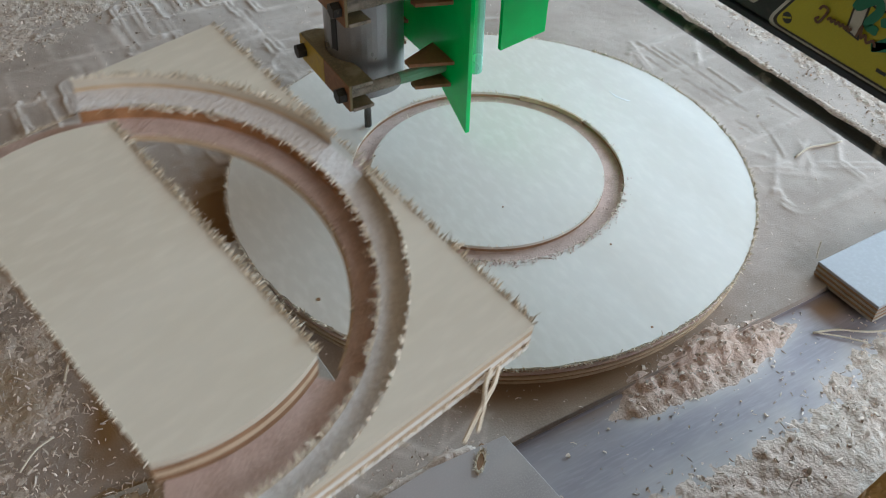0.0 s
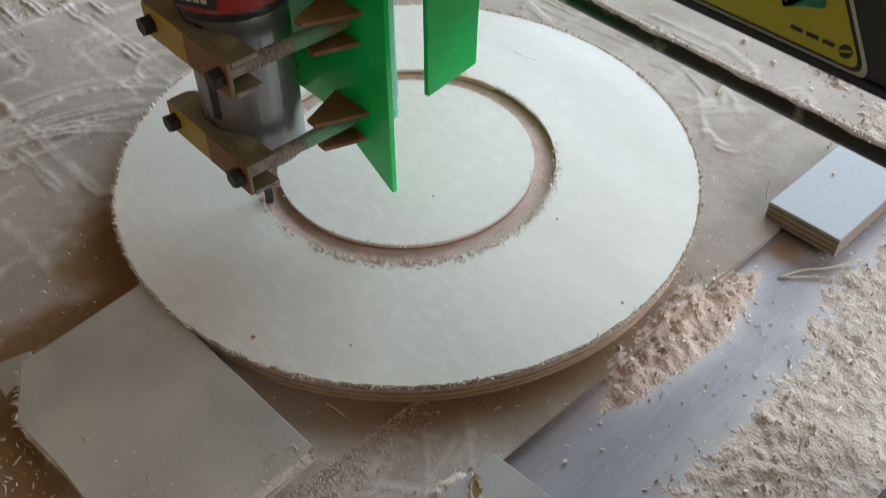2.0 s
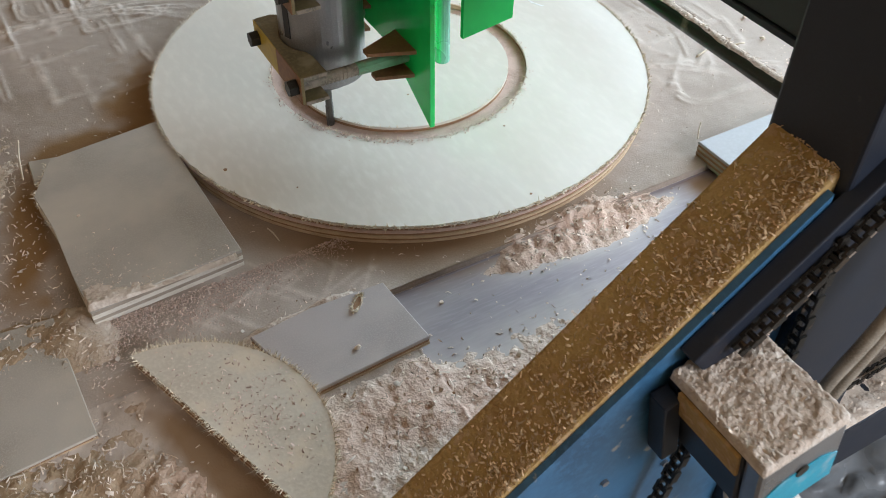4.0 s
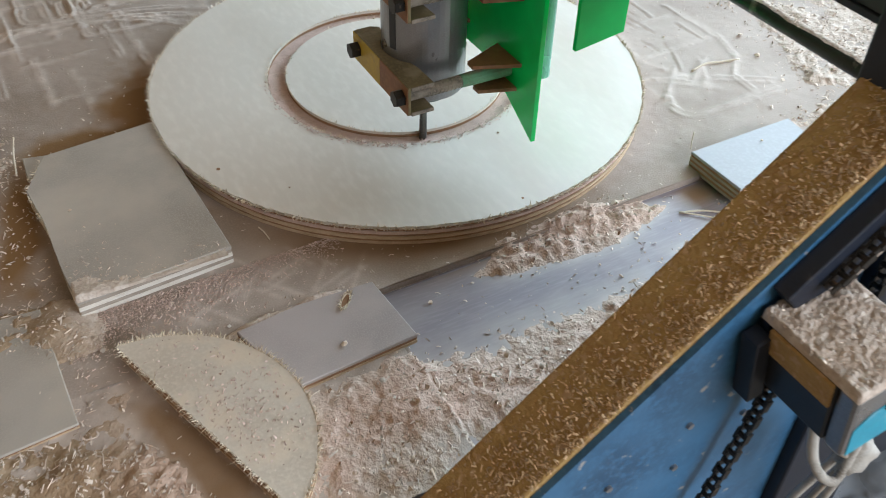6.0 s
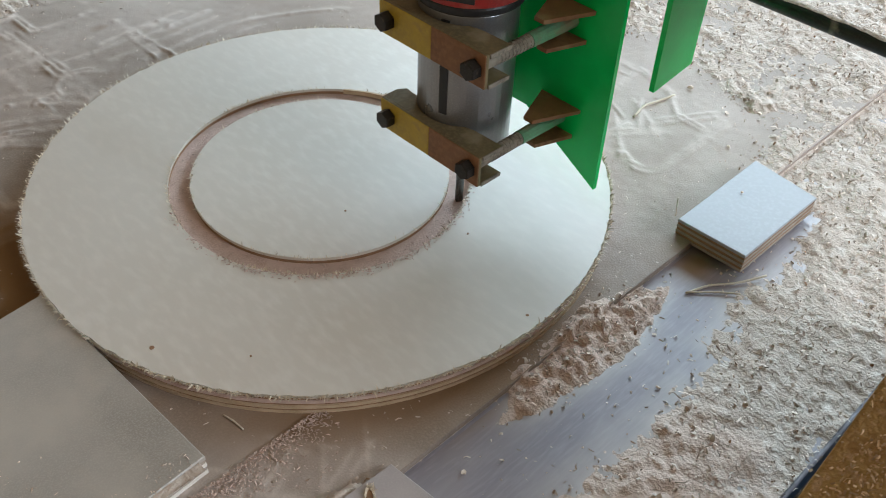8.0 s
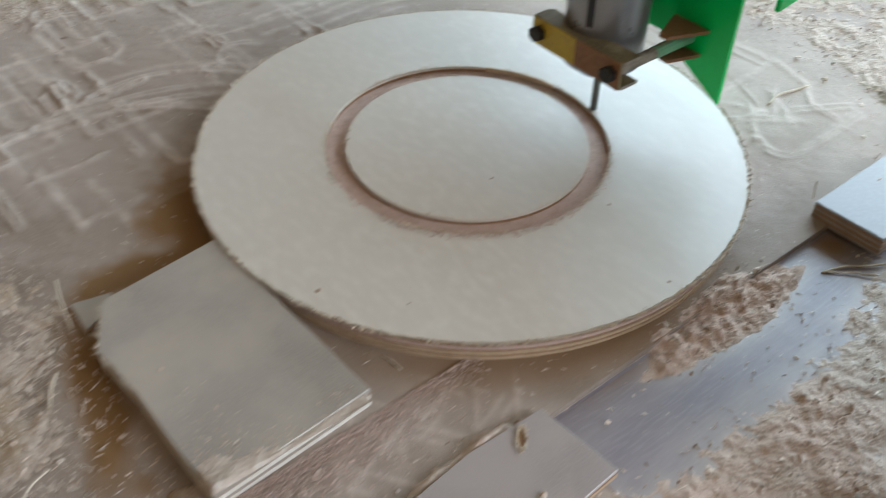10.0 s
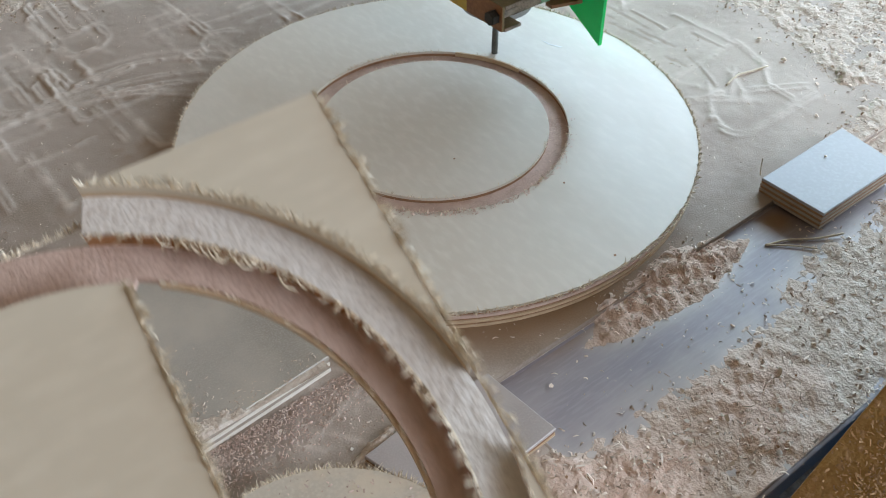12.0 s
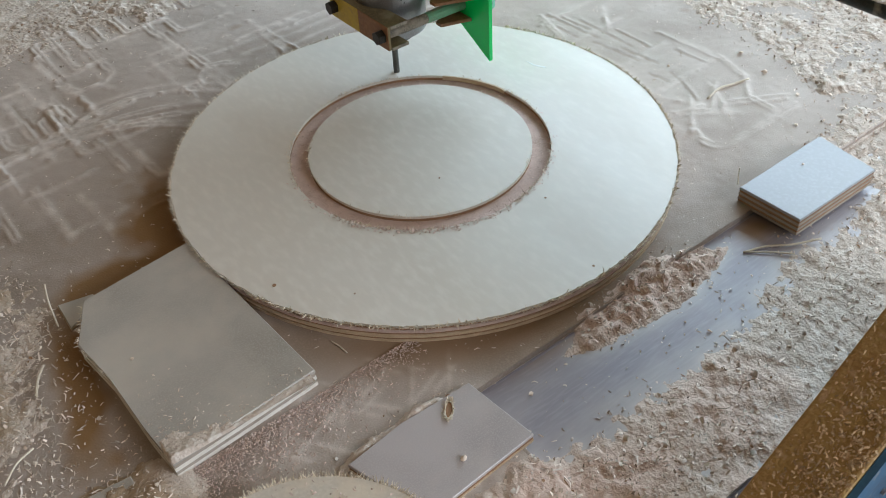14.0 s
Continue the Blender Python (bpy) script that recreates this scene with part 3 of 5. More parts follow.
def dust_heaps():
    """Loose sawdust lying thick round the edges of the table."""
    rng = np.random.default_rng(9)
    x0, y0, step = -0.72, -0.402, 0.0019
    shape = (int(1.55 / step), int(1.15 / step))
    X, Y = np.meshgrid(x0 + np.arange(shape[0]) * step, y0 + np.arange(shape[1]) * step, indexing="ij")

    def soft(v, w):
        return 1 / (1 + np.exp(-v / w))

    n1, n2, n3, n4 = cloud(shape, 32, rng), cloud(shape, 11, rng), cloud(shape, 2.2, rng, 1), cloud(shape, 4, rng, 2)
    edge = n1 * 0.010 + n2 * 0.004
    base = np.full(shape, -0.0006)
    base[Y < SPOIL_Y] = -0.0069
    base[(Y < SPOIL_Y) & (X < -0.14)] = -0.0010
    front = soft(-0.322 + 0.20 * np.clip(X - 0.02, 0, 0.16) - Y + edge, 0.008) * soft(X + 0.135 + edge, 0.004)
    right = soft(X - 0.272 - 0.25 * np.clip(Y + 0.24, 0, 0.3) + edge, 0.006) * soft(-0.212 - Y + 0.3 * np.clip(X - 0.38, 0, 0.4) + edge, 0.006)
    far = soft(X - 0.385 + 0.15 * np.clip(-0.05 - Y, -0.1, 0.1) + edge * 1.2, 0.010)
    back = soft(Y - 0.445 - 0.10 * X + edge * 2.4, 0.016)
    left = soft(-0.356 - X + 0.25 * np.clip(Y + 0.05, -0.2, 0.08) - 0.45 * np.clip(Y - 0.04, 0, 0.28) + edge * 1.2, 0.012)
    mid = soft(-0.15 - X + edge, 0.01) * soft(-0.168 - Y + edge, 0.006) * 0.45 * soft(n1 * 0.5 + n2 * 0.4 - 0.1, 0.2)
    strip = soft(-0.14 - X + edge * 0.5, 0.004) * soft(-0.300 - Y + edge, 0.006) * 0.9
    heap = np.exp(-(np.abs(Y + 0.246 + 0.3 * (X - 0.03) ** 2 + 0.4 * edge) / (0.0205 - 1.6 * np.clip(X - 0.03, -0.09, 0.09) ** 2)) ** 3) * soft(X + 0.055 + edge * 2, 0.010) * soft(0.108 - X + edge * 2, 0.010) * soft(n2 + 0.8 * n1 + 0.85, 0.3)
    around = np.exp(-((np.hypot(X, Y) - 0.229) / 0.007) ** 2) * soft(X - 0.02, 0.05) * soft(n2 + 0.3, 0.25) * 0.35
    clean = 1 - np.clip(bare_and_shade(X, Y, n2) * 1.6 - 0.6, 0, 1)
    cover = np.clip(front + right + far + back + left + mid + strip, 0, 1) * clean
    lump = np.clip(1 + 0.55 * n1 + 0.7 * n2, 0.15, 3)
    h = cover * 0.0019 * lump + heap * 0.0040 * np.clip(1 + 0.7 * n2 + 0.5 * n1, 0.25, 3) + around * 0.004
    h += np.where(cover + heap > 0.25, n3 * 0.0005 + rng.normal(0, 0.00022, shape) + np.clip(n4 - 0.45, 0, 2) * (0.0009 + 0.0022 * np.clip(far + back, 0, 1)) * np.clip(0.5 + n1, 0, 1.3) + heap * np.clip(n4, -0.5, 2) * 0.0017, 0)
    worn = cover + heap + around + 0.14 * n2 + 0.22 * n3
    bare = worn < 0.26
    h *= np.clip((worn - 0.12) / 0.9, 0, 1) ** 1.6
    # dust piled against the large offcut's low corner and the thin plate's edge
    pile = np.exp(-((X + 0.345) ** 2 + (Y + 0.176) ** 2) / 0.024 ** 2) * 0.0085 * np.clip(1 + 0.35 * n2, 0.4, 1.6)
    lip = np.exp(-((Y + 0.2305 - 0.06 * (X + 0.20)) / 0.0045) ** 2) * soft(-0.162 - X, 0.004) * soft(X + 0.245, 0.006) * 0.0072 * np.clip(0.75 + 0.45 * n2, 0.1, 1.3)
    bare &= (pile + lip) < 0.0016
    h += pile + lip
    z = base + np.where(bare, -0.003, h)
    r = np.hypot(X, Y)
    z[r < 0.220] = -0.006
    z = np.where((X > -0.325) & (X < -0.235) & (Y > -0.16) & (Y < 0.005), -0.004, z)
    sheet("sawdust", x0, y0, step, z, DUST, "loose pinkish sawdust heaped over the table", "sawdust",
          drift=0.8 * heap + 0.6 * mid + around + np.clip(0.6 * strip + 0.75 * front * soft(0.05 - X, 0.05), 0, 1) * np.clip(0.6 + n1, 0, 1),
          bare=0.85 * soft(-0.325 - X, 0.012) * soft(0.16 - Y, 0.06) * np.clip(0.46 + 0.85 * n1 + 0.4 * n2, 0, 0.95) + 0.25 * heap * np.clip(n2, 0, 1))
    # the finest dust thins out over the bare strip of the table
    i0, i1, j1 = int((-0.139 - x0) / step), int((0.62 - x0) / step), int((SPOIL_Y - y0) / step)
    veil = blur(np.clip(cover + heap, 0, 1), 14)
    veil = np.clip(veil * 1.5 * np.clip(0.9 + 0.5 * n1 + 0.25 * n2, 0, 2), 0, 1)[i0:i1, :j1]
    # browner beside the small offcut and, fainter, along the board's edge
    brown = (np.exp(-((X - 0.152) / 0.020) ** 2 - ((Y + 0.252) / 0.014) ** 2) + 0.5 * np.exp(-((X + 0.06) / 0.05) ** 2 - ((Y + 0.240) / 0.010) ** 2))[i0:i1, :j1]
    sheet("dust_film", x0 + i0 * step, y0, step, np.full(veil.shape, -0.0066) + 0.0001 * n2[i0:i1, :j1], VEIL, "fine pale dust veil thinning over the grey table film", "sawdust",
          drift=veil * 0.75, bare=np.clip(brown, 0, 0.9))
    return x0, y0, step, z, cover + 2.2 * heap + 0.6 * around + 60 * (pile + lip), bare


def shavings(name, rng, pts, size, width, material, label, parent=None, lean=0.5):
    """Many small curled flakes, one strip of two faces each."""
    n = len(pts)
    a = rng.uniform(0, 2 * np.pi, n)
    pit = rng.normal(0, lean, n)
    l = size * (0.4 + rng.random(n) ** 2 * 1.5)
    w = width * (0.5 + rng.random(n))
    d = np.stack([np.cos(a) * np.cos(pit), np.sin(a) * np.cos(pit), np.sin(pit)], 1)
    s = np.stack([-np.sin(a), np.cos(a), rng.normal(0, 0.5, n)], 1)
    s /= np.linalg.norm(s, axis=1)[:, None]
    up = np.cross(d, s)
    up *= np.sign(up[:, 2:3] + 1e-9)
    c = rng.uniform(-0.1, 0.45, n)[:, None]
    P = np.asarray(pts)
    rows = [P - d * l[:, None] / 2, P + up * c * l[:, None], P + d * l[:, None] / 2]
    co = np.stack([rows[0] - s * w[:, None] / 2, rows[0] + s * w[:, None] / 2, rows[1] - s * w[:, None] / 2, rows[1] + s * w[:, None] / 2,
                   rows[2] - s * w[:, None] / 3, rows[2] + s * w[:, None] / 3], 1).reshape(-1, 3)
    b = np.arange(n)[:, None] * 6
    q = np.concatenate([b + np.array([[0, 1, 3, 2]]), b + np.array([[2, 3, 5, 4]])], 1).reshape(-1, 4)
    me = bpy.data.meshes.new(name)
    me.vertices.add(len(co))
    me.vertices.foreach_set("co", co.ravel())
    me.loops.add(q.size)
    me.loops.foreach_set("vertex_index", q.ravel())
    me.polygons.add(len(q))
    me.polygons.foreach_set("loop_start", np.arange(0, q.size, 4))
    me.update(calc_edges=True)
    me.materials.append(material)
    ob = new(name, me)
    if parent is not None:
        ob.parent = parent
        return tagged(ob, label, kind="stuff")
    return tagged(ob, label, "sawdust", kind="stuff")


# ---- work pieces ----
R_DISC, R_IN, R_OUT, TOP = 0.225, 0.1012, 0.1180, 0.018
GX, GY = -0.0028, 0.0008  # the groove is cut slightly off centre


def ply_layers(z0, z1, n):
    return [(z0 + (z1 - z0) * k / n, z0 + (z1 - z0) * (k + 1) / n) for k in range(n)]


def plywood_disc():
    rnd, rng = random.Random(3), np.random.default_rng(3)
    t = empty("plywood_disc", "round pale plywood disc with a routed ring groove", "plywood")
    floor_z = 0.01286
    for k, (a, b) in enumerate(ply_layers(0.0, TOP, 7)):
        rim = R_DISC - (0.0012 if k % 2 else 0.0) - 0.0006 * (k == 0)
        last = k == 6
        if a >= floor_z - 0.0005:
            bm = sector(R_OUT, rim, 0, 360, a, b, 320 if last else 192, wob=0.0007 if last else 0.0003, rnd=rnd)
            for v in bm.verts:
                if v.co.xy.length < R_OUT + 0.001:
                    v.co.x, v.co.y = v.co.x + GX, v.co.y + GY
            core = [bm.verts.new((GX + R_IN * math.cos(2 * math.pi * i / 128), GY + R_IN * math.sin(2 * math.pi * i / 128), z)) for z in (a, b) for i in range(128)]
            bm.faces.new(core[:128][::-1])
            bm.faces.new(core[128:])
            for i in range(128):
                bm.faces.new((core[i], core[(i + 1) % 128], core[128 + (i + 1) % 128], core[128 + i]))
        else:
            bm = disc(rim, a, b, 192, wob=0.0003, rnd=rnd)
        m = BIRCH if last else (GROOVE if k == 4 else (PLY_DARK if k % 2 else PLY_LIGHT))
        part("veneer", bm, m, t, "pale birch top veneer" if last else "")
    sites = []
    for k in range(7000):
        a = rng.uniform(0, 2 * np.pi)
        if math.sin(a) > 0.5 and rng.random() < 0.6:
            continue
        sites.append(((R_DISC * math.cos(a), R_DISC * math.sin(a), TOP - rng.uniform(0, 0.0025)), (math.cos(a), math.sin(a), 0.75)))
    part("torn_edge", splinters(rng, sites, 0.0031, 0.0009), FIBRE, t, "torn pale fibres on the cut rim")
    sites = []
    for k in range(3400):
        a = rng.uniform(0, 2 * np.pi)
        if 0.5 + 0.5 * math.sin(5 * a + 1) < rng.random() * 0.7:
            continue
        inner = rng.random() < 0.3
        r = R_IN if inner else R_OUT
        s = 1 if inner else -1
        if rng.random() < 0.5:
            s = -s
        sites.append(((GX + r * math.cos(a), GY + r * math.sin(a), TOP - 0.0002), (s * math.cos(a), s * math.sin(a), 0.6)))
    part("groove_fuzz", splinters(rng, sites, 0.0023, 0.0007), FIBRE, t, "torn fibres along the groove")
    pts = []
    for k in range(260):
        a, r = rng.uniform(0, 2 * np.pi), rng.uniform(R_IN + 0.001, R_OUT - 0.001)
        pts.append((GX + r * math.cos(a), GY + r * math.sin(a), floor_z + rng.uniform(0.0002, 0.0012)))
    for k in range(520):
        a, r = rng.normal(-2.0, 0.7), R_OUT + abs(rng.normal(0, 0.0028))
        pts.append((GX + r * math.cos(a), GY + r * math.sin(a), TOP + 0.0004))
    shavings("groove_dust", rng, pts, 0.0019, 0.0008, PINKDUST, "sawdust lying in and beside the groove", t, 0.3)
    part("step", sector(R_OUT - 0.0014, R_OUT + 0.0004, 9, 42, TOP - 0.004, TOP + 0.0003, 24), PLY_LIGHT, t, "raised sliver where the cut overlaps").location = (GX, GY, 0)
    part("knot", disc(0.0011, 0, 0.0002, 10), PLY_DARK, t, "dark pin knot").location = (0.0014, -0.2147, TOP)
    part("scuff", prism([(0.0, 0), (0.012, -0.004), (0.024, -0.004), (0.022, -0.0062), (0.010, -0.0056)], 0, 0.0002), CHALK, t,
         "pale scuff mark").matrix_local = pose(0.165, 0.045, TOP, 0, 0, -62)
    for x, y, s in ((-0.197, -0.072, 0.0016), (0.03, -0.13, 0.0009), (-0.02, -0.05, 0.0008), (-0.155, -0.12, 0.0007)):
        part("speck", disc(s, 0, 0.0005, 7), PLY_DARK, t).location = (x, y, TOP)


def offcut(name, label, corners, z0, thick, top, layers, group="plywood offcuts on the table", edge_mats=None):
    t = empty(name, label, "plywood", group)
    rnd = random.Random(len(label))
    for k, (a, b) in enumerate(ply_layers(z0, z0 + thick, layers)):
        j = 0.0004 if k % 2 else 0.0
        cx, cy = sum(p[0] for p in corners) / len(corners), sum(p[1] for p in corners) / len(corners)
        pts = [(x - math.copysign(j, x - cx), y - math.copysign(j, y - cy)) for x, y in corners]
        m = top if k == layers - 1 else (edge_mats or (PLY_LIGHT, PLY_DARK))[k % 2]
        part("veneer", prism(pts, a, b, bevel=0.0006 if k == layers - 1 else 0), m, t)
    return t


def fringe(rng, line, z, out, n, length=0.0025, width=0.00055):
    sites = []
    for k in range(n):
        i = rng.integers(0, len(line) - 1)
        u = rng.random()
        p = [line[i][c] * (1 - u) + line[i + 1][c] * u for c in (0, 1)]
        o = out(p)
        sites.append(((p[0], p[1], z), (o[0], o[1], 0.5)))
    return splinters(rng, sites, length, width)


def offcuts():
    rng = np.random.default_rng(12)
    a = offcut("plywood_offcut", "grey-brown film-faced plywood offcut with pale layered edge",
               [(-0.2258, 0.0210), (-0.2174, -0.1628), (-0.3290, -0.1702), (-0.3312, -0.134), (-0.3322, -0.074), (-0.3375, -0.030), (-0.3300, -0.016), (-0.3170, 0.0115)], 0.0, 0.0165, LAMINATE, 5,
               edge_mats=(EDGE_PALE, EDGE_MID))
    part("torn_edge", fringe(rng, [(-0.3322, -0.074), (-0.3375, -0.030), (-0.330, -0.016), (-0.320, 0.007)], 0.016, lambda p: (-1, 0), 130, 0.0032), FIBRE, a, "torn fibres on the rough side")
    pts = [(rng.uniform(-0.325, -0.222), -0.1690 + abs(rng.normal(0, 0.010)) + 0.003, 0.0168) for k in range(110)]
    pts += [(-0.329 + abs(rng.normal(0, 0.022)), -0.168 + abs(rng.normal(0, 0.03)), 0.0168) for k in range(170)]
    pts = [p for p in pts if p[0] < -0.222 and p[1] < 0.0]
    shavings("dust", rng, pts, 0.0019, 0.0006, CHIP, "sawdust strewn along its edge", a, 0.2)
    n = (70, 56)
    X, Y = np.meshgrid(np.linspace(-0.330, -0.222, n[0]), np.linspace(-0.1705, -0.105, n[1]), indexing="ij")
    lie = np.exp(-((X + 0.330) / 0.030) ** 2 - ((Y + 0.172) / 0.034) ** 2) + 0.36 * np.exp(-((Y + 0.166) / 0.008) ** 2) * np.clip((-0.235 - X) / 0.03, 0, 1)
    hh = lie * 0.0030 * np.clip(1 + 0.6 * cloud(n, 8, rng), 0.2, 2) + 0.0003 * cloud(n, 2.2, rng, 1) - 0.0015
    hh[0, :] = hh[-1, :] = hh[:, 0] = hh[:, -1] = -0.001
    ix = np.arange(n[0] * n[1]).reshape(n)
    q = np.stack([ix[:-1, :-1], ix[1:, :-1], ix[1:, 1:], ix[:-1, 1:]], -1).reshape(-1, 4)
    tagged(part("dust", (np.stack([X, Y, hh + 0.0165], -1).reshape(-1, 3).tolist(), [], q.tolist()), DUST, a, "sawdust lying over its low corner", smooth=True), kind="stuff")
    offcut("veneer_scrap", "thin grey veneer scrap beside the large offcut", [(-0.3345, 0.004), (-0.3335, 0.036), (-0.306, 0.030), (-0.307, 0.0142), (-0.3185, 0.0125)], 0.0004, 0.0032, LAMINATE, 2)
    b = offcut("plywood_offcut", "pale laminated small plywood offcut beside the clean strip",
               [(0.1650, -0.2230), (0.1668, -0.2812), (0.2690, -0.2822), (0.2760, -0.2225)], -0.0025, 0.0165, PALEBOARD, 7, edge_mats=(EDGE_MID, PLY_DARK))
    c = offcut("thin_plate", "thin grey laminated plate with a short slot", [(-0.138, -0.2340), (-0.1326, -0.2950), (-0.2225, -0.3000), (-0.2400, -0.2366), (-0.1940, -0.2322)],
               -0.0014, 0.0080, MAUVE, 3)
    sl = sector(0.0021, 0.0031, 0, 360, 0, 0.0009, 26)
    for v in sl.verts:
        k = rng.uniform(0.82, 1.2)
        v.co = Vector((v.co.x * k, v.co.y * 3.0 * rng.uniform(0.92, 1.12), v.co.z * rng.uniform(0.3, 1.6)))
    s = part("slot", sl, FIBRE, c, "pale frayed slot rim")
    ring = [(0.0026 * math.cos(k / 3), 0.0082 * math.sin(k / 3)) for k in range(20)]
    part("torn_edge", fringe(rng, ring, 0.0008, lambda p: (p[0] * 300, p[1] * 120), 150, 0.0026), FIBRE, c, "torn fibres round the slot").matrix_local = pose(-0.1632, -0.2440, 0.0066, 0, 0, -42)
    s.matrix_local = pose(-0.1632, -0.2440, 0.0066, 0, 0, -42)
    # raised dark patch for the shade inside the slot
    part("slot_shade", prism(arc(0, 0, 0.0021, 0, 345, 12), 0, 0.0004), PLY_DARK, c).matrix_local = pose(-0.1632, -0.2440, 0.0066, 0, 0, -42) @ Matrix.Diagonal((1, 3.2, 1, 1))
    # half-round offcut with a dusty particle face
    h = empty("half_round_offcut", "half-round plywood offcut under a coat of sawdust", "plywood", "plywood offcuts on the table")
    ax, ay, bx, by = -0.3146, -0.2186, -0.2560, -0.3870
    mx, my = (ax + bx) / 2, (ay + by) / 2
    L = math.hypot(bx - ax, by - ay)
    ux, uy = (bx - ax) / L, (by - ay) / L
    nx, ny = -uy, ux
    R = 0.0945
    dd = math.sqrt(R * R - L * L / 4)
    cx, cy = mx - nx * dd, my - ny * dd
    # keep the bulge on the table's side
    if (mx + nx * 0.05) < mx:
        nx, ny = -nx, -ny
        cx, cy = mx - nx * dd, my - ny * dd
    a0 = math.degrees(math.atan2(by - cy, bx - cx))
    a1 = math.degrees(math.atan2(ay - cy, ax - cx))
    while a1 < a0:
        a1 += 360
    outline = arc(cx, cy, R, a0, a1, 48)
    for k, (z0, z1) in enumerate(ply_layers(-0.001, 0.012, 5)):
        part("veneer", prism(outline, z0, z1), HALFTOP if k == 4 else (PLY_DARK if k % 2 else PLY_LIGHT), h)
    part("torn_edge", fringe(rng, outline, 0.0118, lambda p: ((p[0] - cx) / R, (p[1] - cy) / R), 900, 0.0036), FIBRE, h, "torn fibres round the cut")
    part("torn_edge", fringe(rng, [(ax, ay), (bx, by)], 0.0118, lambda p: (-nx, -ny), 480, 0.0045), FIBRE, h, "torn fibres along the straight cut")
    pts = []
    while len(pts) < 420:
        x, y = rng.uniform(-0.33, -0.21), rng.uniform(-0.40, -0.21)
        if math.hypot(x - cx, y - cy) < R - 0.003 and (x - mx) * nx + (y - my) * ny > 0.003:
            if rng.random() < 0.15 + 0.85 * math.exp(-((x + 0.262) ** 2 + (y + 0.305) ** 2) / 0.0009):
                pts.append((x, y, 0.0123))
    shavings("dust", rng, pts, 0.0019, 0.0008, PINKDUST, "pinkish sawdust strewn on its face", h, 0.3)
    # thin board under the dust
    d = offcut("thin_board", "thin dusty board half buried in sawdust", [(-0.353, -0.15), (-0.3505, -0.262), (-0.46, -0.27), (-0.47, -0.14)], -0.001, 0.0042, LAMINATE, 3)


def side_rail():
    """The machine's fixed rail under the gantry, dusty, with its chain."""
    rng = np.random.default_rng(14)
    t = empty("side_rail", "dark steel machine rail heaped with sawdust and chain", "machine")
    part("rail", box((-1.05, -0.428, RAIL_Z - 0.065), (1.25, -0.335, RAIL_Z), 0.002), NAVY, t)
    n = (520, 30)
    h = 0.004 + 0.0022 * cloud(n, 9, rng) + 0.0008 * cloud(n, 3, rng, 1)
    h[0, :] = h[-1, :] = h[:, 0] = h[:, -1] = -0.001
    X, Y = np.meshgrid(np.linspace(-0.5, 1.0, n[0]), np.linspace(-0.427, -0.337, n[1]), indexing="ij")
    ix = np.arange(n[0] * n[1]).reshape(n)
    q = np.stack([ix[:-1, :-1], ix[1:, :-1], ix[1:, 1:], ix[:-1, 1:]], -1).reshape(-1, 4)
    tagged(part("dust", (np.stack([X, Y, h + RAIL_Z], -1).reshape(-1, 3).tolist(), [], q.tolist()), DUST, t, "thick sawdust on the rail", smooth=True), kind="stuff")
    shavings("shavings", rng, [(rng.uniform(-0.5, 1.0), rng.uniform(-0.425, -0.34), RAIL_Z + 0.005) for k in range(3500)], 0.004, 0.0012, CHIP, "loose shavings on the rail", t, 0.3)
    bm = bmesh.new()
    for k in range(230):
        x, w = -0.45 + 0.0062 * k, 0.0034 if k % 2 else 0.0022
        for y in (-w, w):
            box((x - 0.0042, -0.395 + y - 0.0006, RAIL_Z + 0.004), (x + 0.0042, -0.395 + y + 0.0006, RAIL_Z + 0.0095), 0, bm)
    part("chain", bm, BOLT, t, "oily black roller chain lying in the dust")


def plastic_bag():
    rng = np.random.default_rng(15)
    bm = bmesh.new()
    bmesh.ops.create_icosphere(bm, subdivisions=6, radius=0.13)
    for v in bm.verts:
        n = v.co.normalized()
        k = 1 + 0.35 * noise.noise(n * 2.2) + 0.22 * abs(noise.noise(n * 5.0 + Vector((3, 1, 2)))) + 0.07 * abs(noise.noise(n * 14.0))
        v.co = Vector((v.co.x * k * 1.2, v.co.y * k, max(-0.10, v.co.z * k * 0.8)))
    ob = part("plastic_bag", bm, BAG, smooth=True)
    ob.matrix_local = pose(0.50, -0.34, -0.585) @ Matrix.Diagonal((1.65, 1.65, 1.65, 1))
    tagged(ob, "crumpled grey plastic bag on the floor", "bag")


